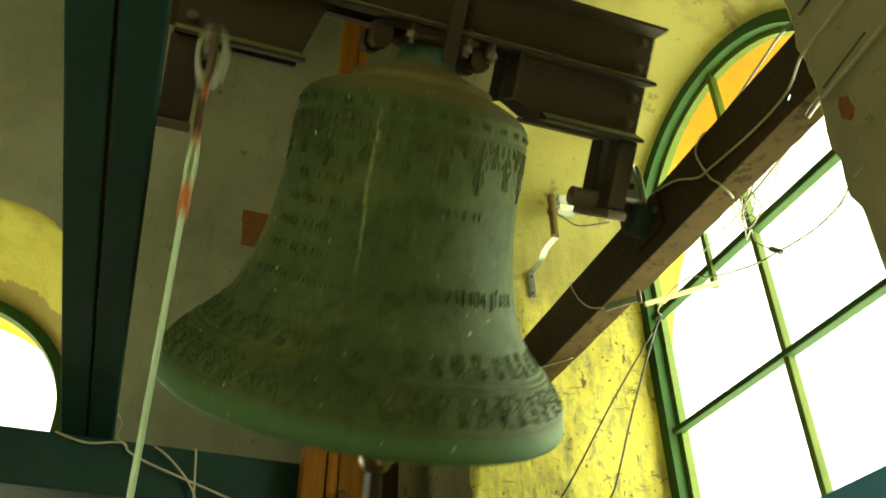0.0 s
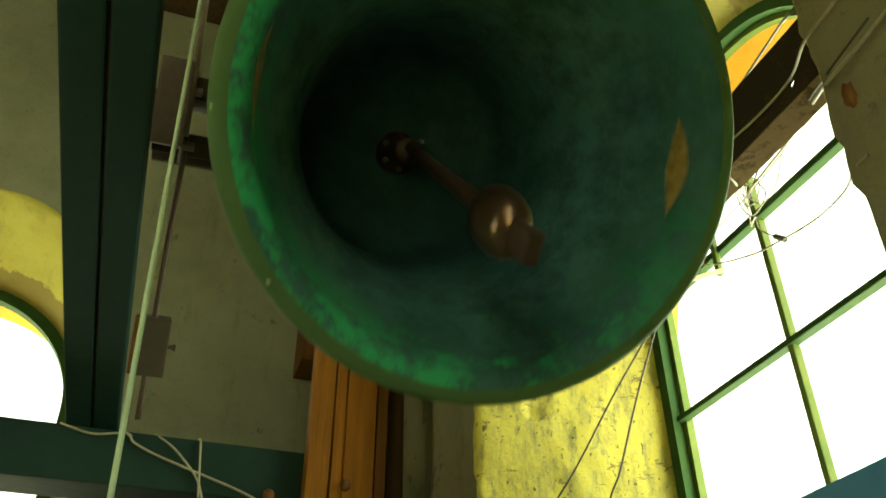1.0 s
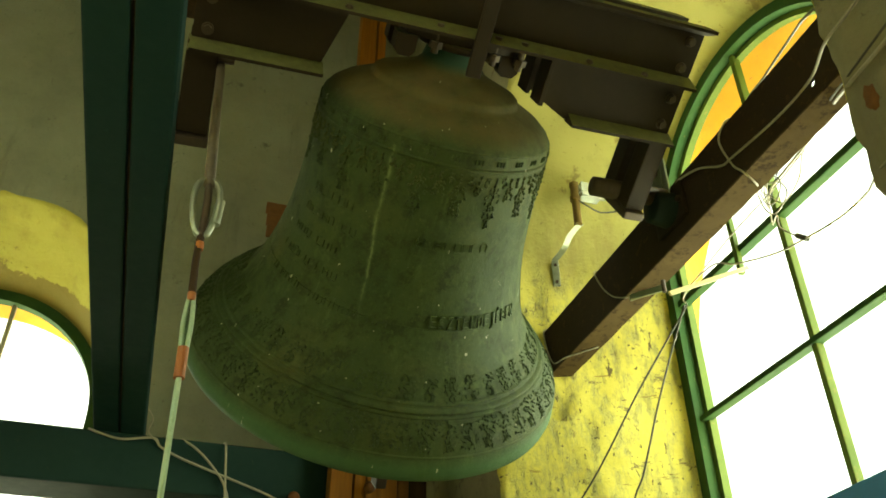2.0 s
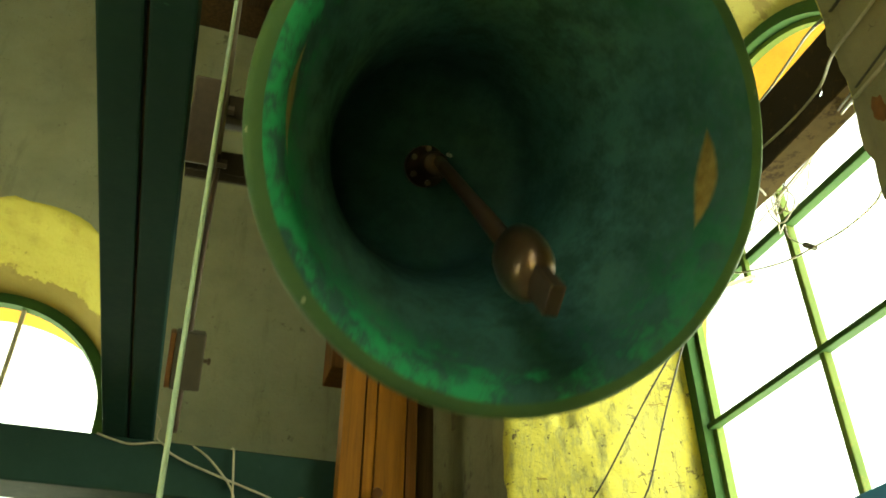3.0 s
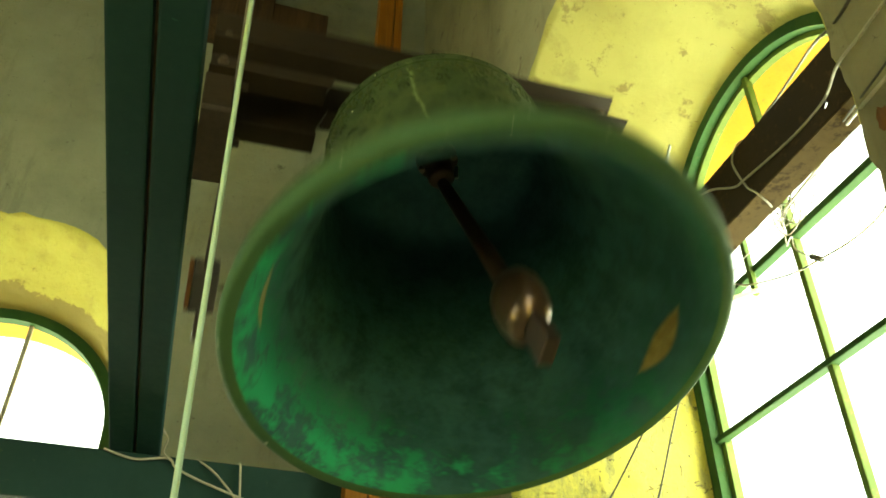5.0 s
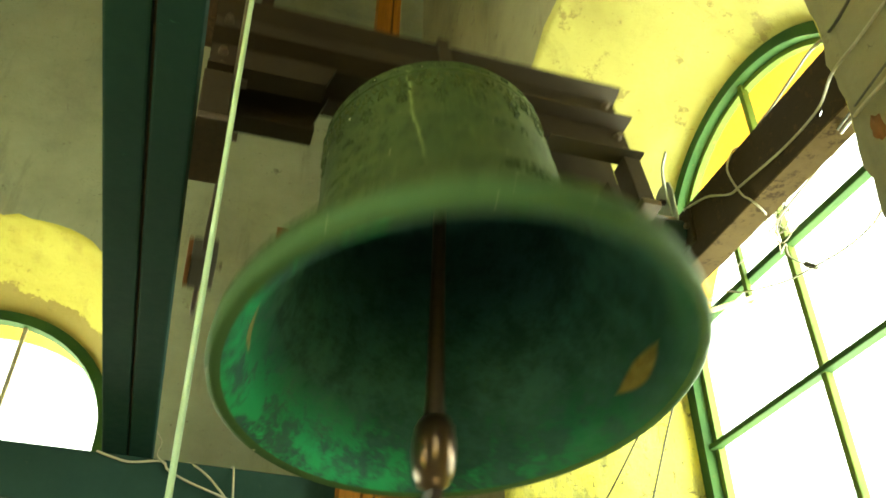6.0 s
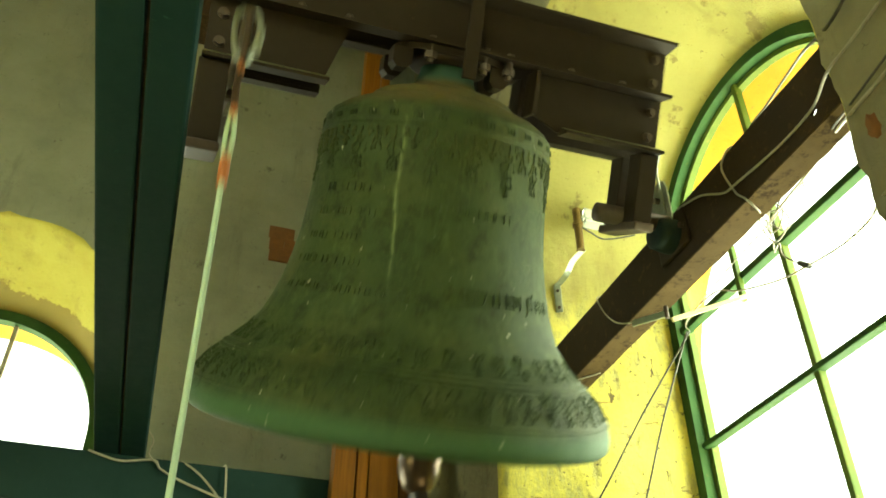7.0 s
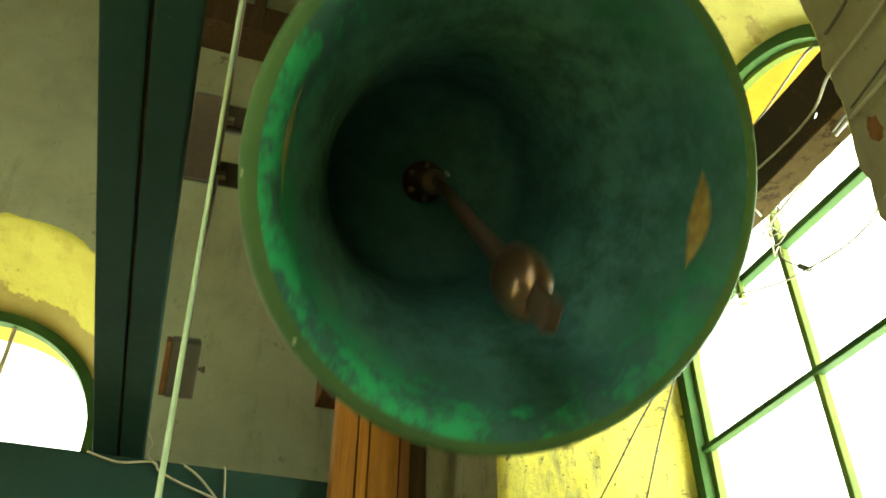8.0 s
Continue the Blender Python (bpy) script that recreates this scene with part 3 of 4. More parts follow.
# ------------------------------------------------------------------ timber by the north wall
def timbers():
    g = "timbers by the north wall"
    rnd = random.Random(8)
    for x0, x1, top, mat, label, y0 in ((0.580, 0.664, Z(4.3), M_WOOD, "orange pine plank standing upright", 3.045), (0.671, 0.714, Z(4.3), M_WOOD, "narrow orange pine plank standing upright", 3.05),
                                        (0.720, 0.838, Z(2.62), M_WOOD, "broad orange pine plank standing upright", 3.04), (0.845, 0.888, Z(2.5), M_BROWNWOOD, "narrow brown board standing upright", 3.06),
                                        (0.896, 0.992, Z(2.4), M_DARKWOOD, "dark old timber post", 3.16)):
        bm = bmesh.new()
        add_box(bm, (x0, y0, 0.0), (x1, y0 + 0.085, top), 0.004)
        bmesh.ops.subdivide_edges(bm, edges=[e for e in bm.edges if abs(e.verts[0].co.z - e.verts[1].co.z) > 1], cuts=24)
        ph = rnd.uniform(0, 6)
        for v in bm.verts:
            v.co.x += 0.003 * math.sin(v.co.z * 2.1 + ph) + rnd.uniform(-0.0008, 0.0008)
        tagged(part("timber_post", bm, mat), label, "post", g)
    tagged(part("beam_stub", box((0.632, 3.72, Z(1.945)), (0.775, 3.96, Z(2.277)), 0.006), M_BROWNWOOD), "dark brown beam end let into the wall", "beam")
    for x, h in ((0.462, 1.055), (0.725, 1.085)):
        bm = lathe([(0.0, 0.05), (0.014, 0.047), (0.022, 0.03), (0.020, 0.012), (0.012, 0.0), (0.0, 0.0)], 16)
        bmesh.ops.transform(bm, matrix=Matrix.Translation((x, 3.04 if x > 0.5 else 3.148, Z(h))) @ Matrix.Rotation(radians(90), 4, "X"), verts=bm.verts)
        tagged(part("wooden_peg", bm, M_BROWNWOOD, smooth=True), "brown round wooden peg on the timber", "peg", "wooden pegs")


timbers()


# ------------------------------------------------------------------ exposed masonry
def brick_patch():
    b = thing("brick_patch", "exposed red brick patch in the cream wall", "brick")
    for x0, x1, z0, z1 in ((0.283, 0.415, 2.775, 2.8535), (0.276, 0.36, 2.855, 2.9335), (0.3615, 0.42, 2.855, 2.9335), (0.266, 0.41, 2.935, 3.012)):
        part("brick", box((x0, 3.938, Z(z0)), (x1, 3.97, Z(z1)), 0.002), M_BRICK, b)


def flake(name, c, e1, e2, nrm, w, h, thick, mat, label, category, seed):
    """An irregular lump on a wall."""
    rnd = random.Random(seed)
    c, e1, e2, nrm = Vector(c), Vector(e1), Vector(e2), Vector(nrm)
    bm = bmesh.new()
    n = 18
    rr = [rnd.uniform(0.75, 1.1) for _ in range(n)]
    a = [bm.verts.new(c + e1 * w * rr[k] * math.cos(2 * math.pi * k / n) + e2 * h * rr[k] * math.sin(2 * math.pi * k / n) - nrm * 0.01) for k in range(n)]
    t = [bm.verts.new(c + 0.9 * (e1 * w * rr[k] * math.cos(2 * math.pi * k / n) + e2 * h * rr[k] * math.sin(2 * math.pi * k / n)) + nrm * thick * rnd.uniform(0.6, 1.2)) for k in range(n)]
    m = bm.verts.new(c + nrm * thick)
    for k in range(n):
        bm.faces.new((a[k], a[(k + 1) % n], t[(k + 1) % n], t[k]))
        bm.faces.new((t[k], t[(k + 1) % n], m))
    return tagged(part(name, bm, mat, smooth=True), label, category)


tagged(part("wall_beam", box((-0.44, 3.70, Z(4.37)), (0.36, 3.955, Z(4.62)), 0.008), M_DARKWOOD), "dark brown timber beam high along the cream wall", "beam")
tagged(part("hanging_batten", box((-0.075, 3.655, Z(4.33)), (0.002, 3.70, Z(4.95)), 0.004), M_DARKWOOD), "dark narrow batten nailed to the high beam", "batten")
brick_patch()
flake("exposed_brick", (X_E, 0.800, Z(1.108)), (0, 1, 0), (0, 0, 1), (-1, 0, 0), 0.016, 0.036, 0.004, M_BRICK, "exposed orange brick spot in the worn plaster", "brick", 3)


# ------------------------------------------------------------------ proximity switch on the niche's far side
def sensor():
    s = thing("bell_sensor", "bell sensor on a zinc bracket with a clear plastic cover", "sensor")
    u = Vector((0.912, -0.41, 0)).normalized()
    n = Vector((-0.41, -0.912, 0)).normalized()
    m = Matrix.Translation((1.340, 2.548, Z(1.865))) @ Matrix((u, Vector((0, 0, 1)), n)).transposed().to_4x4()
    plate = part("plate", box((-0.0145, -0.062, -0.003), (0.0145, 0.062, 0.006), 0.003, m), M_ZINC, s)
    for z in (-0.045, 0.035):
        part("plate_screw", rod(m @ Vector((0, z, 0.004)), m @ Vector((0, z, 0.011)), 0.006, seg=8), M_BOLT, plate)
    a = [Vector((1.338, 2.545, Z(1.925))), Vector((1.340, 2.46, Z(1.925))), Vector((1.352, 2.42, Z(1.965))), Vector((1.392, 2.40, Z(2.015)))]
    bm = bmesh.new()
    w = 0.013
    prev = None
    for c in smooth_line(a, 5):
        q = [bm.verts.new(c + Vector(d)) for d in ((-w, 0, 0), (w, 0, 0), (w, -0.004, 0.002), (-w, -0.004, 0.002))]
        if prev:
            for k in range(4):
                bm.faces.new((prev[k], prev[(k + 1) % 4], q[(k + 1) % 4], q[k]))
        else:
            bm.faces.new(q[::-1])
        prev = q
    bm.faces.new(prev)
    part("arm", bm, M_ZINC, s, "bent zinc strip")
    bm = rod((1.380, 2.395, Z(2.01)), (1.384, 2.40, Z(2.215)), 0.0165, seg=20)
    add_rod(bm, (1.383, 2.40, Z(2.135)), (1.383, 2.40, Z(2.15)), 0.022, seg=20)
    add_rod(bm, (1.384, 2.40, Z(2.205)), (1.384, 2.40, Z(2.222)), 0.019, seg=20)
    part("tube", bm, simple("brown brass tube", (0.22, 0.15, 0.05), (0.15, 0.10, 0.04), 30, 0.4, 0.5), s, "brown tube")
    bm = box((1.405, 2.375, Z(2.175)), (1.545, 2.42, Z(2.225)), 0.006)
    add_box(bm, (1.405, 2.372, Z(2.150)), (1.49, 2.42, Z(2.172)), 0.004)
    part("cover", bm, M_CLEAR, s, "clear plastic cover")
    part("lead", tube([(1.39, 2.39, Z(2.13)), (1.43, 2.385, Z(2.105)), (1.503, 2.40, Z(2.10)), (1.62, 2.36, Z(2.12))], 0.0035), M_DARKWIRE, s, "dark lead", True)


sensor()


# ------------------------------------------------------------------ window stay
def window_stay():
    s = thing("window_stay", "yellowed flat window stay with a pierced end plate", "stay")
    a, b, c = Vector((1.262, 1.925, Z(1.372))), Vector((1.300, 1.80, Z(1.340))), Vector((1.715, 1.905, Z(1.560)))
    def strap(p, q, w, t):
        d = (q - p).normalized()
        side = d.cross(Vector((0, 0, 1))).normalized()
        up = side.cross(d)
        bm = bmesh.new()
        r0 = [bm.verts.new(p + side * i * t + up * j * w) for i, j in ((-1, -1), (1, -1), (1, 1), (-1, 1))]
        r1 = [bm.verts.new(q + side * i * t + up * j * w) for i, j in ((-1, -1), (1, -1), (1, 1), (-1, 1))]
        bm.faces.new(r0[::-1])
        bm.faces.new(r1)
        for k in range(4):
            bm.faces.new((r0[k], r0[(k + 1) % 4], r1[(k + 1) % 4], r1[k]))
        return bm
    part("end_plate", strap(a, b, 0.010, 0.003), M_ZINC, s, "zinc end plate")
    part("bar", strap(Vector((1.345, 1.84, Z(1.352))), c, 0.007, 0.004), simple("yellowed paint", (0.36, 0.31, 0.13), (0.28, 0.24, 0.10), 20), s, "pale yellow bar")
    part("stay_bolt", rod((1.300, 1.80, Z(1.325)), (1.300, 1.80, Z(1.365)), 0.007, seg=8), M_BOLT, s)


window_stay()


# ------------------------------------------------------------------ wires and cords
def zed(pts):
    return [(x, y, Z(z)) for x, y, z in pts]


LOOSE = "loose wires round the window"
wire("cable", zed([(1.086, 0.60, 1.34), (1.086, 0.671, 1.315), (1.086, 0.767, 1.297), (1.094, 0.845, 1.296), (1.266, 1.049, 1.453), (1.268, 1.176, 1.449), (1.268, 1.36, 1.472), (1.268, 1.409, 1.483), (1.268, 1.5, 1.546), (1.27, 1.612, 1.585)]),
     0.0034, M_WIRE, "grey cable running along the steel channel", group=LOOSE)
wire("cable", zed([(1.285, 1.35, 1.606), (1.268, 1.36, 1.59), (1.268, 1.392, 1.555), (1.270, 1.367, 1.454), (1.274, 1.34, 1.408), (1.34, 1.374, 1.408), (1.50, 1.55, 1.55), (1.64, 1.694, 1.70)]), 0.0030, M_WIRE, "thin wire looped round the steel channel", group=LOOSE)
wire("wire_tie", zed([(1.285, 2.134, 1.606), (1.270, 2.134, 1.590), (1.270, 2.076, 1.485), (1.272, 1.984, 1.408), (1.34, 1.90, 1.406)]), 0.0026, M_WIRE, "thin wire tied round the steel channel", group=LOOSE)
wire("wire_tie", zed([(1.285, 2.56, 1.606), (1.270, 2.565, 1.582), (1.270, 2.51, 1.439), (1.276, 2.405, 1.409), (1.345, 2.30, 1.406)]), 0.0026, M_WIRE, "thin wire tied round the steel channel", group=LOOSE)
wire("dark_cable", zed([(1.086, 0.74, 1.40), (1.086, 0.80, 1.382), (1.3, 1.043, 1.661), (1.42, 1.205, 1.804), (1.5, 1.391, 1.882), (1.55, 1.546, 1.92), (1.62, 1.62, 1.86)]), 0.0038, M_DARKWIRE, "dark cable crossing the window arch", group=LOOSE)
wire("cable", zed([(1.086, 0.66, 1.18), (1.086, 0.736, 1.167), (1.094, 0.83, 1.166), (1.35, 1.085, 1.43), (1.5, 1.31, 1.558), (1.6, 1.51, 1.644), (1.66, 1.66, 1.687), (1.72, 1.745, 1.70)]), 0.0040, M_WIRE, "grey cable from the worn wall to the window", group=LOOSE)
wire("cable", zed([(1.086, 0.70, 1.20), (1.094, 0.82, 1.185), (1.33, 1.075, 1.425), (1.48, 1.30, 1.560), (1.58, 1.50, 1.66), (1.70, 1.72, 1.69)]), 0.0026, M_DARKWIRE, "dark thin cable from the worn wall to the window", group=LOOSE)
wire("wire_tangle", zed([(1.72, 1.745, 1.69), (1.64, 1.694, 1.719), (1.64, 1.683, 1.63), (1.64, 1.644, 1.58), (1.64, 1.578, 1.608), (1.64, 1.596, 1.667), (1.63, 1.648, 1.684), (1.63, 1.652, 1.619), (1.62, 1.60, 1.60), (1.62, 1.57, 1.65), (1.63, 1.63, 1.70), (1.72, 1.75, 1.64)]),
     0.0024, M_WIRE, "tangle of thin wire hung on the window bar", group=LOOSE)
wire("wire_tangle", zed([(1.62, 1.415, 1.683), (1.62, 1.46, 1.66), (1.62, 1.501, 1.598), (1.62, 1.579, 1.571), (1.62, 1.626, 1.629), (1.62, 1.65, 1.681), (1.61, 1.52, 1.69), (1.62, 1.44, 1.69)]), 0.0020, M_WIRE, "tangle of thin wire hung on the window bar", group=LOOSE)
wire("slack_cable", zed([(1.086, 0.80, 0.96), (1.12, 0.86, 0.984), (1.3, 1.044, 1.118), (1.5, 1.309, 1.287), (1.55, 1.482, 1.353), (1.58, 1.628, 1.408), (1.6, 1.824, 1.501), (1.6, 1.93, 1.564), (1.55, 2.03, 1.52), (1.45, 1.90, 1.42)]), 0.0028, M_WIRE, "slack thin cable hanging before the window", group=LOOSE)
wire("thin_wire", zed([(1.6, 1.443, 1.645), (1.62, 1.62, 1.640), (1.55, 1.761, 1.553), (1.45, 1.9, 1.412), (1.42, 1.868, 1.345)]), 0.0022, M_WIRE, "thin wire stretched before the window", group=LOOSE)
wire("thin_wire", zed([(1.72, 1.75, 1.63), (1.62, 1.62, 1.55), (1.55, 1.55, 1.44), (1.55, 1.498, 1.374), (1.55, 1.47, 1.345)]), 0.0022, M_WIRE, "thin wire with a small clip before the window", group=LOOSE)
tagged(part("cable_clip", rod((1.55, 1.500, Z(1.378)), (1.55, 1.468, Z(1.345)), 0.008, seg=8), M_DARKWIRE), "small dark cable clip", "clip")
wire("pull_cord", zed([(1.42, 1.868, 1.341), (1.38, 2.139, 1.176), (1.34, 2.386, 0.997), (1.28, 2.62, 0.83), (1.2, 2.9, 0.6), (0.9, 3.0, -1.5)]), 0.0030, M_DARKWIRE, "dark thin cord running down from the window stay", "cord", 8, "pull cords")
wire("pull_cord", zed([(1.42, 1.881, 1.349), (1.38, 2.017, 1.121), (1.34, 2.113, 0.901), (1.3, 2.194, 0.712), (1.15, 2.40, -0.2), (1.05, 2.5, -1.5)]), 0.0030, M_DARKWIRE, "dark thin cord running down from the window stay", "cord", 8, "pull cords")
V = "loose wires on the cross beam"
wire("beam_wire", zed([(-0.30, 3.14, 1.24), (-0.248, 3.142, 1.226), (-0.177, 3.14, 1.214), (-0.071, 3.14, 1.231), (-0.04, 3.14, 1.20), (0.042, 3.13, 1.16), (0.181, 3.13, 1.116), (0.33, 3.13, 1.07), (0.42, 3.14, 1.04)]), 0.0045, M_WIRE, "grey wire sagging along the cross beam", group=V)
wire("beam_wire", zed([(-0.112, 3.15, 1.348), (-0.085, 3.13, 1.30), (-0.092, 3.13, 1.25), (-0.06, 3.135, 1.22)]), 0.0030, M_WIRE, "grey wire end curling up from the cross beam", group=V)
wire("beam_wire", zed([(0.03, 3.16, 1.245), (0.075, 3.14, 1.215), (0.132, 3.13, 1.165), (0.204, 3.13, 1.08), (0.25, 3.13, 0.95)]), 0.0042, M_WIRE, "grey wire hanging over the cross beam", group=V)
wire("beam_wire", zed([(0.185, 3.16, 1.247), (0.192, 3.14, 1.235), (0.20, 3.13, 1.16), (0.215, 3.13, 1.02)]), 0.0042, M_WIRE, "grey wire hanging over the cross beam", group=V)


# ------------------------------------------------------------------ the bell
PIV = Vector((0.517, 1.638, Z(1.509)))
AX, LEAN = 1.15, -3.3                          # turn of the swing axis in plan, and its lean, degrees
PERIOD = 2.3125


def swing(t):
    a = 2 * math.pi * t / PERIOD
    return 0.34 - 44.96 * math.sin(a) + 40.33 * math.cos(a) + 0.38 * math.sin(2 * a) + 0.42 * math.sin(3 * a)


CLAP = [(-0.648, -8), (-0.548, -24), (-0.448, -34), (-0.348, -40), (-0.248, -40), (-0.148, -34), (-0.048, -35), (0.052, -39), (0.152, -39), (0.252, -32), (0.352, -19), (0.452, -3),
        (0.542, 15), (0.652, 30), (0.752, 37), (0.852, 40), (0.952, 39), (1.05, 35), (1.15, 36), (1.25, 39), (1.35, 37), (1.45, 26), (1.532, 14), (1.662, -8)]


def clapper_angle(t):
    """The clapper's own lean from the plumb, in degrees, repeated with each swing."""
    k = (t - 0.848 + 0.648) % PERIOD - 0.648
    for (t0, a0), (t1, a1) in zip(CLAP, CLAP[1:]):
        if t0 <= k <= t1:
            return a0 + (a1 - a0) * (k - t0) / (t1 - t0)
    return CLAP[-1][1]


MOUTH = -0.640
OUTER = [(0.516, 0.000), (0.536, -0.004), (0.546, 0.004), (0.549, 0.020), (0.545, 0.045), (0.534, 0.080), (0.506, 0.118), (0.460, 0.160), (0.418, 0.200), (0.390, 0.240),
         (0.372, 0.280), (0.357, 0.320), (0.346, 0.360), (0.336, 0.400), (0.328, 0.440), (0.322, 0.480), (0.317, 0.530), (0.313, 0.580), (0.309, 0.640), (0.306, 0.700), (0.304, 0.752),
         (0.300, 0.768), (0.289, 0.783), (0.262, 0.803), (0.228, 0.819), (0.196, 0.829), (0.192, 0.836), (0.190, 0.846), (0.182, 0.852), (0.165, 0.857), (0.140, 0.866), (0.112, 0.876), (0.092, 0.886), (0.080, 0.900),
         (0.073, 0.930), (0.072, 0.985), (0.0, 0.985)]
INNER = [(0.516, 0.000), (0.498, 0.008), (0.480, 0.030), (0.468, 0.060), (0.458, 0.100), (0.436, 0.145), (0.402, 0.195), (0.374, 0.245), (0.350, 0.310), (0.331, 0.385), (0.315, 0.465),
         (0.303, 0.545), (0.294, 0.625), (0.283, 0.690), (0.255, 0.725), (0.200, 0.742), (0.10, 0.750), (0.0, 0.752)]


def radius_at(h):
    for (r0, h0), (r1, h1) in zip(OUTER[2:], OUTER[3:]):
        if h0 <= h <= h1:
            return r0 + (r1 - r0) * (h - h0) / (h1 - h0)
    return OUTER[2][0]


def ring(h, w, proud):
    """A moulded ring round the bell at height h over the mouth."""
    pr = []
    for i in range(7):
        a = math.pi * i / 6
        hh = h - w * math.cos(a)
        pr.append((radius_at(hh) - 0.002 + (proud + 0.002) * math.sin(a), hh + MOUTH))
    return lathe(pr, 120)


def blob(bm, ang, h, wa, wh, proud, tilt=0.0):
    """A low raised lozenge on the bell's outer face."""
    r = radius_at(h)
    slope = (radius_at(h + 0.01) - radius_at(h - 0.01)) / 0.02
    e = Vector((-math.sin(ang), math.cos(ang), 0))
    nrm = Vector((math.cos(ang), math.sin(ang), -slope)).normalized()
    up = nrm.cross(e) * (1 if nrm.cross(e).z > 0 else -1)
    c = Vector((r * math.cos(ang), r * math.sin(ang), h + MOUTH))
    u, w = e * math.cos(tilt) + up * math.sin(tilt), -e * math.sin(tilt) + up * math.cos(tilt)
    base = [bm.verts.new(c + u * wa * math.cos(k * math.pi / 3) + w * wh * math.sin(k * math.pi / 3) - nrm * 0.003) for k in range(6)]
    top = [bm.verts.new(c + 0.55 * (u * wa * math.cos(k * math.pi / 3) + w * wh * math.sin(k * math.pi / 3)) + nrm * proud) for k in range(6)]
    for k in range(6):
        bm.faces.new((base[k], base[(k + 1) % 6], top[(k + 1) % 6], top[k]))
    bm.faces.new(top)


def palmette(h, size, proud, kind, seed):
    """One leaf cluster at angle 0: crowded small leaves, the lower band's narrowing downwards."""
    rnd = random.Random(seed)
    bm = bmesh.new()
    r = radius_at(h)
    for i in range(46):
        f = rnd.uniform(-0.5, 0.5)
        wide = 0.62 * (0.35 + 0.65 * (f + 0.5)) if kind == "down" else 0.62 * (1.0 - 0.45 * (f + 0.5))
        a = rnd.uniform(-wide, wide)
        tilt = a * 1.6 * (1 if kind == "down" else -1) + rnd.uniform(-0.7, 0.7)
        blob(bm, size * a / r, h + size * f, size * rnd.uniform(0.025, 0.060), size * rnd.uniform(0.06, 0.13), proud * rnd.uniform(0.35, 1.15), tilt)
    for i in range(7):
        blob(bm, size * 0.10 * math.sin(i * 1.7) / r, h + size * (0.45 - 0.15 * i), size * 0.05, size * 0.10, proud * 1.1, 0.5 * math.sin(i * 2.3))
    return mesh_of(bm, "leaf_motif", M_BRONZE)


def pendant(h, length, proud, seed):
    """One hanging cluster of leaves under the shoulder."""
    rnd = random.Random(seed)
    bm = bmesh.new()
    n = int(length / 0.0085)
    for i in range(n):
        f = i / n
        w = 0.026 * (1 - 0.75 * f) * (0.8 + 0.4 * math.sin(i * 1.3))
        for s in (-1, 0, 1):
            blob(bm, (s * w + rnd.uniform(-0.003, 0.003)) / radius_at(h), h - length * f + rnd.uniform(-0.003, 0.003), 0.0045, 0.0065, proud * rnd.uniform(0.5, 1.2), s * 0.7 + rnd.uniform(-0.4, 0.4))
    return mesh_of(bm, "leaf_pendant", M_BRONZE)


def around(name, meshes, n, start, body):
    """The same motif n times round the bell, each an object on shared mesh data."""
    for k in range(n):
        ob = new(name, meshes[k % len(meshes)])
        ob.parent = body
        ob.rotation_euler = (0, 0, start + 2 * math.pi * k / n)


def glyph_bars(bm, ang, h, height, rnd):
    """One raised character reduced to plain bars."""
    r = radius_at(h)
    w = height * 0.42
    blob(bm, ang - w / r, h, height * 0.085, height * 0.52, 0.0026)
    if rnd.random() < 0.75:
        blob(bm, ang + w * 0.3 / r, h, height * 0.075, height * 0.52, 0.0026)
    if rnd.random() < 0.5:
        blob(bm, ang - w * 0.3 / r, h + rnd.choice((-0.4, 0.0, 0.4)) * height, height * 0.3, height * 0.07, 0.003)


def wrap_letters(text, a0, a1, h, size, body):
    """Raised letters bent round the bell, from angle a0 to a1, each a mesh of its own."""
    step = (a1 - a0) / len(text)
    for k, ch in enumerate(text):
        cu = bpy.data.curves.new("letter", "FONT")
        cu.body, cu.size, cu.extrude, cu.offset, cu.resolution_u = ch, 1.0, 0.5, 0.012, 3
        tmp = bpy.data.objects.new("letter", cu)
        me = bpy.data.meshes.new_from_object(tmp)
        bpy.data.objects.remove(tmp)
        xs = [v.co.x for v in me.vertices]
        lo, wide = min(xs), max(xs) - min(xs)
        for v in me.vertices:
            hh = h + v.co.y * size / 0.7
            a = a0 + step * (k + 0.14 + 0.72 * (v.co.x - lo) / wide)
            r = radius_at(hh) + (0.0042 if v.co.z > 0 else -0.002)
            v.co = (r * math.cos(a), r * math.sin(a), hh + MOUTH)
        me.materials.append(M_BRONZE)
        new("letter", me).parent = body


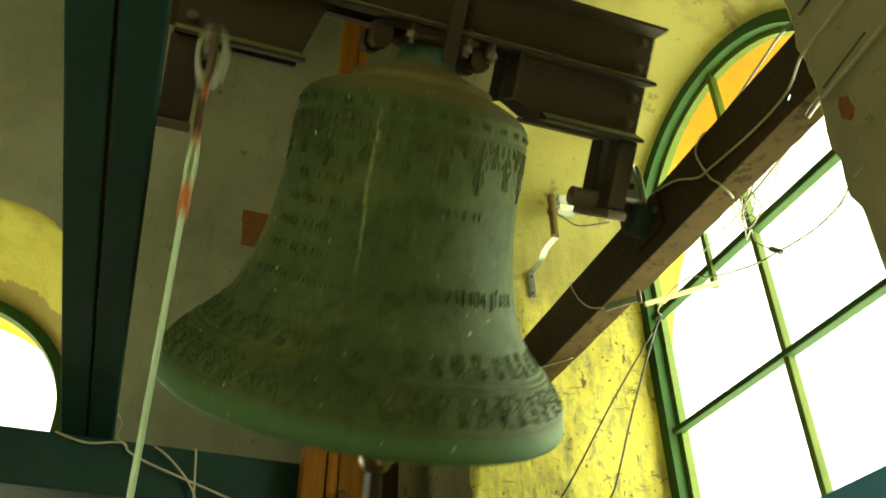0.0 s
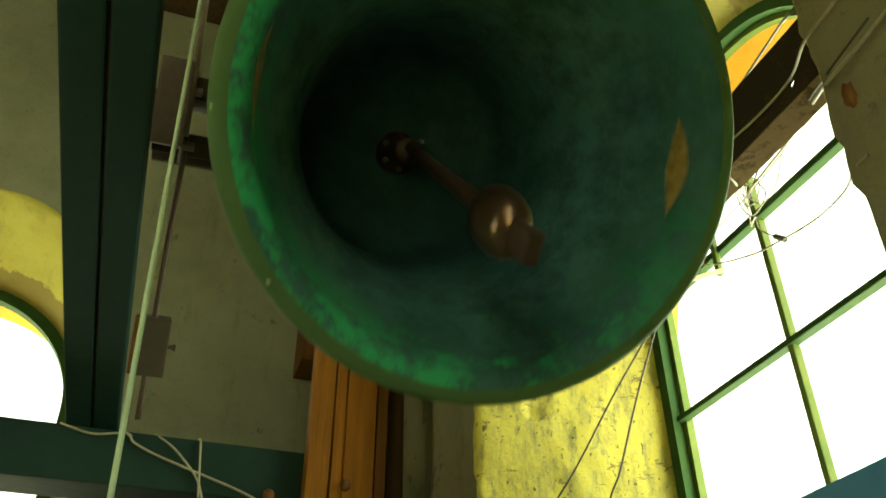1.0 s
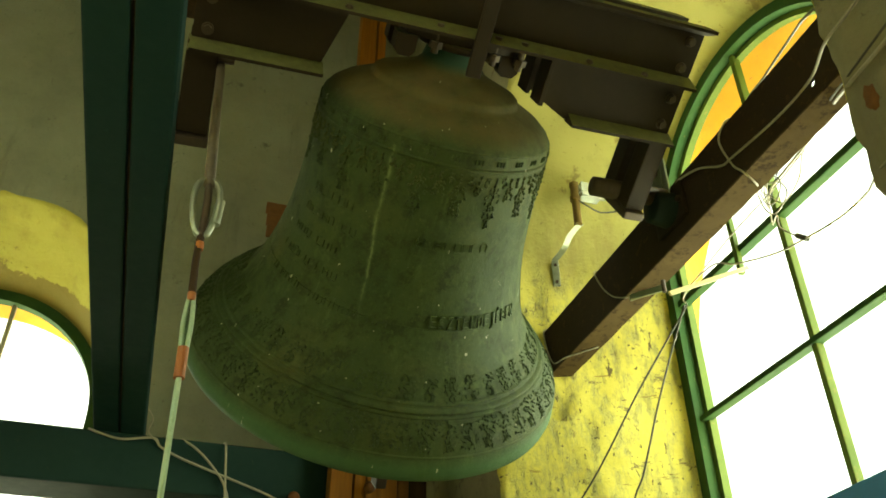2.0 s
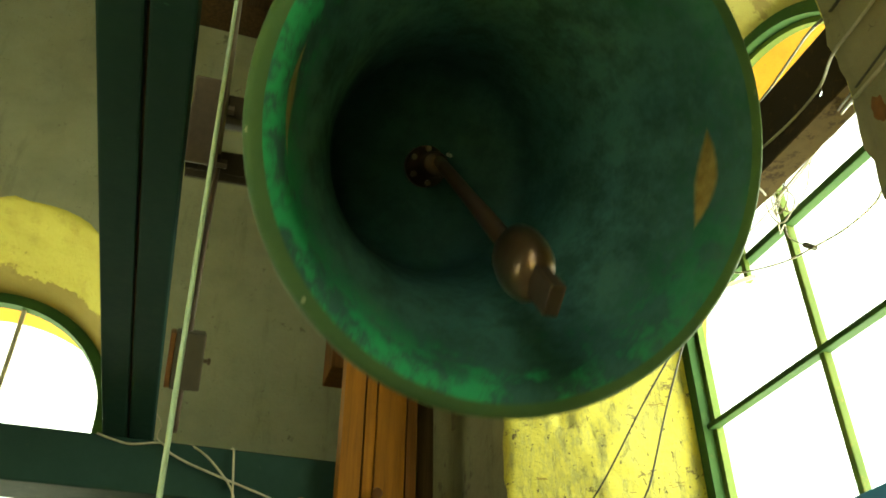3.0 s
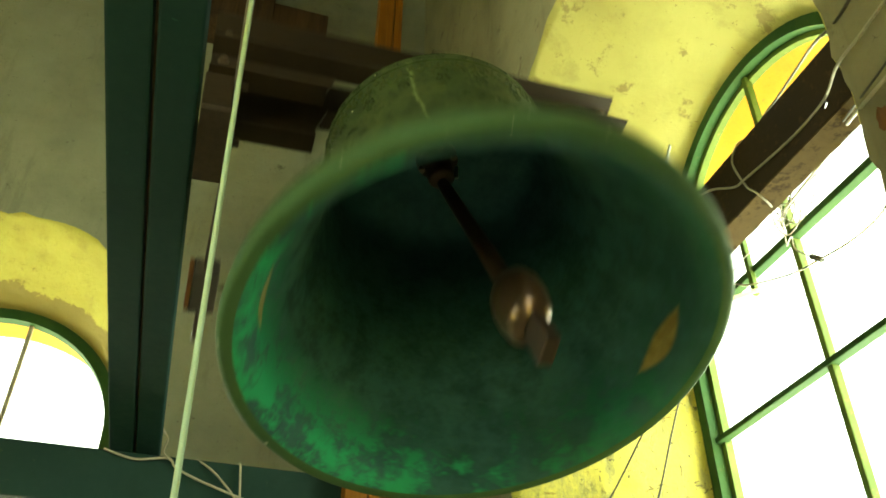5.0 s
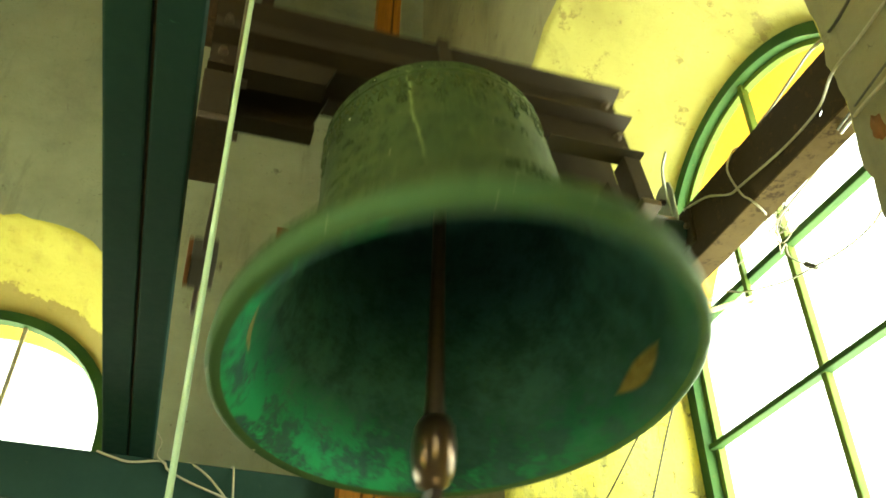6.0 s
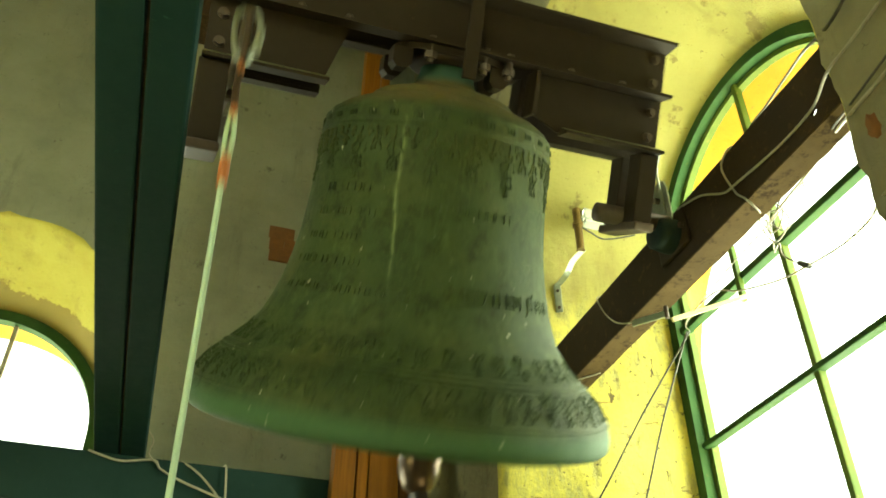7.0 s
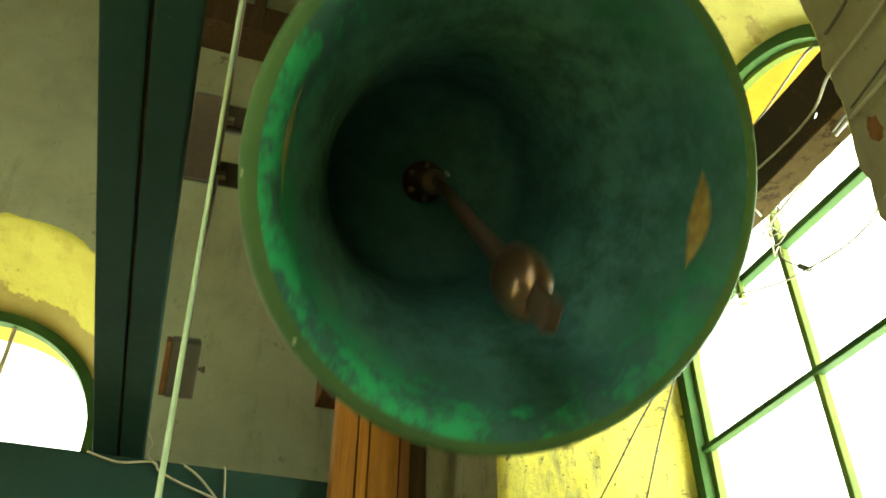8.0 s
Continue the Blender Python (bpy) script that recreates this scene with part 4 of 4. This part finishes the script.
def church_bell():
    bell = thing("church_bell", "large green-patinated bronze bell swinging under a bent steel yoke", "bell")
    body = part("bell_body", lathe([(r, h + MOUTH) for r, h in OUTER], 160), M_BRONZE, bell, "green-brown bronze bell with raised ornament", True)
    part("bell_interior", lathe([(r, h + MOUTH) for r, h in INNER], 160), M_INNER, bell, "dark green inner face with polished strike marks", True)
    for h, w, pr in ((0.068, 0.004, 0.003), (0.143, 0.004, 0.004), (0.153, 0.005, 0.007), (0.165, 0.004, 0.004), (0.318, 0.002, 0.0015), (0.725, 0.005, 0.004), (0.764, 0.004, 0.002)):
        part("moulding", ring(h, w, pr), M_BRONZE, body, "", True)
    around("leaf_motif", [palmette(0.110, 0.058, 0.0031, "down", 1), palmette(0.108, 0.050, 0.0030, "up", 2), palmette(0.111, 0.060, 0.0031, "down", 3)], 54, 0.0, body)
    around("leaf_motif", [palmette(0.190, 0.048, 0.0030, "up", 4), palmette(0.188, 0.042, 0.0030, "down", 5), palmette(0.189, 0.046, 0.0030, "up", 6)], 45, 0.05, body)
    around("leaf_pendant", [pendant(0.708, 0.130, 0.0042, 7), pendant(0.708, 0.06, 0.005, 8), pendant(0.708, 0.105, 0.0042, 9), pendant(0.708, 0.05, 0.005, 10)], 40, 0.02, body)
    bm = bmesh.new()
    for i in range(3):
        blob(bm, i * 0.030, 0.746, 0.0036, 0.010, 0.004)
    around("bar_motif", [mesh_of(bm, "bar_motif", M_BRONZE)], 32, 0.1, body)
    rnd = random.Random(4)
    wrap_letters("ESZTENDEJ\u00c9BEN", -1.545, -0.690, 0.322, 0.031, body)
    for h, a0, a1 in ((0.515, -1.72, -1.16), (0.300, -2.85, -1.75), (0.365, -2.85, -2.25), (0.425, -2.8, -2.3), (0.485, -2.75, -2.2), (0.545, -2.7, -2.25)):
        a = a0
        while a < a1:
            bm = bmesh.new()
            glyph_bars(bm, a, h + 0.014, 0.032 if h > 0.5 else 0.028, rnd)
            part("letter_bar", bm, M_BRONZE, body)
            a += 0.026 / radius_at(h) * rnd.choice((0.9, 1.0, 1.0, 1.7))
    # yoke: a bent girder of paired channels, with stepped ends down to the axle
    yoke = girder(bell)
    for sx in (-1, 1):
        for x, z in ((0.595, 0.455), (0.595, 0.385), (0.60, 0.300), (0.60, 0.228)):
            for sy in (-1, 1):
                bm = rod((sx * x, sy * 0.060, z), (sx * x, sy * 0.074, z), 0.0110, seg=6)
                add_rod(bm, (sx * x, sy * 0.058, z), (sx * x, sy * 0.064, z), 0.0145, seg=16)
                part("bolt", bm, M_BOLT, yoke, "bolt head")
        part("axle_stub", rod(((0.50 if sx > 0 else -0.57), 0, 0), (sx * 0.735, 0, 0), 0.028, seg=24), M_BOLT, yoke, "", True)
    strap_set(yoke)
    lever(bell)
    clap = clapper(bell)
    return bell, clap


def tapered_flange(x0, x1, s, ya, yb, z0, root, tip, up=1):
    """A rolled flange, thick at the web and thin at its lip. up: +1 thickens upwards, -1 downwards."""
    out = [(s * ya, z0), (s * yb, z0), (s * yb, z0 + up * tip), (s * (ya + 0.012), z0 + up * root), (s * ya, z0 + up * root)]
    return add_prism(bmesh.new(), out, "x", *sorted((x0, x1)))


def girder(bell):
    """Paired channels with stepped ends that drop to the axle."""
    yoke = None
    for s in (-1, 1):
        y0, y1 = sorted((s * 0.060, s * 0.048))
        web = part("yoke" if yoke is None else "yoke_web", box((-0.630, y0, 0.346), (0.630, y1, 0.490), 0.002), M_YOKE, bell if yoke is None else yoke, "brown painted welded steel yoke" if yoke is None else "")
        yoke = yoke or web
        part("yoke_flange", tapered_flange(-0.633, 0.633, s, 0.050, 0.115, 0.339, 0.024, 0.008), M_YOKE, yoke)
        part("yoke_flange", tapered_flange(-0.633, 0.633, s, 0.050, 0.113, 0.500, 0.022, 0.008, -1), M_YOKE, yoke)
        for e in (-1, 1):
            out = [(e * 0.632, 0.188), (e * 0.338, 0.188), (e * 0.288, 0.337), (e * 0.632, 0.337)]
            if e > 0:
                out = [(0.632, 0.188), (0.318, 0.188), (0.238, 0.226), (0.238, 0.337), (0.632, 0.337)]
            part("lower_web", add_prism(bmesh.new(), out, "y", *sorted((s * 0.058, s * 0.046))), M_YOKE, yoke)
            part("lower_flange", tapered_flange(e * 0.635, e * 0.328, s, 0.047, 0.106, 0.180, 0.024, 0.008), M_YOKE, yoke)
            if e > 0:
                part("end_plate", box((0.225, min(s * 0.02, s * 0.092), 0.216), (0.237, max(s * 0.02, s * 0.092), 0.337), 0.002), M_YOKE, yoke)
            a, b = sorted((-0.640, -0.566) if e < 0 else (0.630, 0.574))
            part("drop_arm", box((a, min(s * 0.02, s * 0.085), -0.020), (b, max(s * 0.02, s * 0.085), 0.178), 0.004), M_YOKE, yoke)
    for e in (-1, 1):
        a, b = sorted((-0.640, -0.562) if e < 0 else (0.630, 0.568))
        part("axle_plate", box((a, -0.105, -0.046), (b, 0.105, -0.021), 0.006), M_BOLT, yoke)
    return yoke


def strap_set(yoke):
    """The clamping plate, hanger and bolts that hold the bell's head under the yoke."""
    bm = bmesh.new()
    n = 28
    out = []
    for k in range(n):
        a = 2 * math.pi * k / n
        out.append((0.16 * math.copysign(abs(math.cos(a)) ** 0.7, math.cos(a)), 0.098 * math.copysign(abs(math.sin(a)) ** 0.7, math.sin(a))))
    add_prism(bm, out, "z", 0.319, 0.337)
    part("clamp_plate", bm, M_YOKE, yoke, "rounded clamping plate")
    bm = lathe([(0.0, 0.299), (0.098, 0.299), (0.108, 0.307), (0.108, 0.318), (0.0, 0.318)], 32)
    part("head_collar", bm, M_YOKE, yoke, "", True)
    for x in (-0.145, 0.125):
        for y in (-0.05, 0.05):
            part("clamp_bracket", add_prism(bmesh.new(), [(x - 0.026, 0.318), (x + 0.026, 0.318), (x + 0.026, 0.279), (x + 0.014, 0.265), (x - 0.014, 0.265), (x - 0.026, 0.279)], "y", y - 0.026, y + 0.026), M_YOKE, yoke)
    for x in (-0.075, 0.075, 0.145):
        bm = rod((x, -0.085, 0.289), (x, -0.085, 0.361), 0.009, seg=10)
        add_rod(bm, (x, -0.085, 0.301), (x, -0.085, 0.318), 0.017, seg=6)
        part("hanger_bolt", bm, M_BOLT, yoke, "dark hanger bolt with nut")
    part("hanger_strap", box((0.005, -0.129, 0.258), (0.042, -0.116, 0.512), 0.003), M_YOKE, yoke)
    for x in (-0.42, -0.30, 0.32, 0.48):
        part("rivet", lathe([(0.0, 0.360), (0.006, 0.359), (0.010, 0.354), (0.010, 0.344), (0.0, 0.344)], 12), M_BOLT, yoke).location = (x, -0.098, 0)


def lever(bell):
    """The pulling lever on one side of the axle, with its counterweight on the other."""
    l = part("pull_lever", rod((-0.556, 0.13, 0.165), (-0.566, -0.70, 0.112), 0.0095), M_LEVER, bell, "steel pulling lever", True)
    for y, z in ((-0.064, 0.17), (0.084, 0.13)):
        part("lever_bolt", rod((-0.59, y, z), (-0.53, y, z), 0.013, seg=6), M_BOLT, l)
    part("counter_rod", tube([(-0.552, 0.06, 0.14), (-0.558, 0.40, 0.140), (-0.562, 0.79, 0.085)], 0.0075), M_CLAPROD, bell, "dark rod of the counterweight", True)
    w = part("counterweight", box((-0.592, 0.532, 0.092), (-0.517, 0.682, 0.172), 0.005), M_WEIGHT, bell, "brown iron block counterweight")
    part("weight_board", box((-0.606, 0.535, 0.094), (-0.592, 0.679, 0.170), 0.003), M_BROWNWOOD, w, "brown board")
    part("set_screw", rod((-0.521, 0.607, 0.133), (-0.499, 0.607, 0.133), 0.0055, seg=8), M_BOLT, w)
    part("screw_head", rod((-0.505, 0.607, 0.133), (-0.497, 0.607, 0.133), 0.010, seg=6), M_BOLT, w)


CLAP_PIV = Vector((0.004, 0.0, -0.04))


def clapper(bell):
    c = part("clapper", lathe([(0.0, 0.03), (0.016, 0.02), (0.017, -0.05), (0.018, -0.3), (0.022, -0.56), (0.028, -0.625)], 20), M_CLAPROD, bell, "iron clapper with a polished ball", True)
    bm = lathe([(0.022, -0.600), (0.034, -0.608), (0.045, -0.630), (0.050, -0.665), (0.050, -0.700), (0.045, -0.738), (0.034, -0.765), (0.020, -0.775)], 32)
    for v in bm.verts:                        # broader along the swing than across it
        v.co.y *= 1.32
    part("clapper_ball", bm, M_CLAP, c, "polished brown clapper ball", True)
    part("clapper_flight", box((-0.015, -0.030, -0.860), (0.015, 0.030, -0.765), 0.005), M_CLAPROD, c, "flat iron tail of the clapper")
    f = part("clapper_staple", lathe([(0.0, -0.012), (0.030, -0.012), (0.036, 0.0), (0.036, 0.075), (0.058, 0.082), (0.058, 0.118), (0.0, 0.118)], 28), M_CLAPROD, bell, "dark clapper hanger", True)
    for k in range(6):
        a = 0.4 + k * math.pi / 3
        part("staple_nut", rod((0.047 * math.cos(a), 0.047 * math.sin(a), 0.064), (0.047 * math.cos(a), 0.047 * math.sin(a), 0.085), 0.0085, seg=6), M_BOLT, f)
    part("split_pin", rod((0.030, -0.026, -0.030), (0.034, -0.034, 0.012), 0.005, seg=8), M_ZINC, f, "bright split pin")
    return c


BELL, CLAPPER = church_bell()


# ------------------------------------------------------------------ the pull cord
def bell_cord():
    """Carabiner, chain link, lashing and the cord, hanging from the lever's tip; its origin is the tip."""
    c = thing("bell_rope", "pale green bell rope with a steel carabiner and orange tape", "rope")
    ringpts = []
    for k in range(21):
        a = 2 * math.pi * k / 20
        wide = 0.020 + 0.005 * math.sin(a)
        ringpts.append((wide * math.copysign(abs(math.cos(a)) ** 0.7, math.cos(a)), 0.0, -0.052 + 0.058 * math.sin(a)))
    part("carabiner", tube(ringpts, 0.0055, 3, 9), M_ZINC, c, "bright steel carabiner", True)
    part("gate_sleeve", rod((0.019, 0, -0.085), (0.023, 0, -0.035), 0.0078, seg=12), M_ZINC, c)
    part("lashing", tube([(0, 0, 0.004), (0.002, 0.0, -0.05), (0.0, 0, -0.112)], 0.0068), M_BOLT, c, "dark lashing", True)
    part("lashing", tube([(0, 0, -0.106), (-0.002, 0, -0.16), (0.0, 0, -0.225)], 0.0062), M_DARKWOOD, c, "brown lashed cord", True)
    for z in (-0.125, -0.222):
        part("tape", rod((0, 0, z), (0, 0, z - 0.014), 0.0068), M_TAPE, c, "orange tape")
    for d in (-0.0046, 0.0046):
        part("cord_strand", tube([(d * 0.6, 0, -0.225), (d * 1.3, 0, -0.275), (d * 0.8, 0, -0.325)], 0.0038), M_ROPE, c, "", True)
    part("tape", rod((0, 0, -0.318), (0, 0, -0.368), 0.0082), M_TAPE, c, "orange tape")
    part("cord", tube([(0, 0, -0.36), (0, 0, -1.2), (0, 0, -2.9)], 0.0044, 6, 10), M_ROPE, c, "pale green cord", True)
    return c


ROPE = bell_cord()
TIP = Vector((-0.566, -0.694, 0.112))


def bell_pose(t):
    return Matrix.Translation(PIV) @ Matrix.Rotation(radians(AX), 4, "Z") @ Matrix.Rotation(radians(LEAN), 4, "Y") @ Matrix.Rotation(radians(swing(t)), 4, "X")


def motions():
    times = [i / 15 for i in range(121)]
    walk(BELL, [(t, bell_pose(t)) for t in times])
    walk(CLAPPER, [(t, Matrix.Translation(CLAP_PIV) @ Matrix.Rotation(radians(clapper_angle(t) - swing(t)), 4, "X")) for t in times])
    anchor = Vector((0.060, 1.12, 0.1))
    rows = []
    for t in times:
        tip = bell_pose(t) @ TIP
        up = (tip - anchor).normalized()
        side = Vector((0, 1, 0)).cross(up).normalized()
        q = Matrix((side, up.cross(side), up)).transposed().to_4x4()
        rows.append((t, Matrix.Translation(tip) @ q))
    walk(ROPE, rows)


motions()
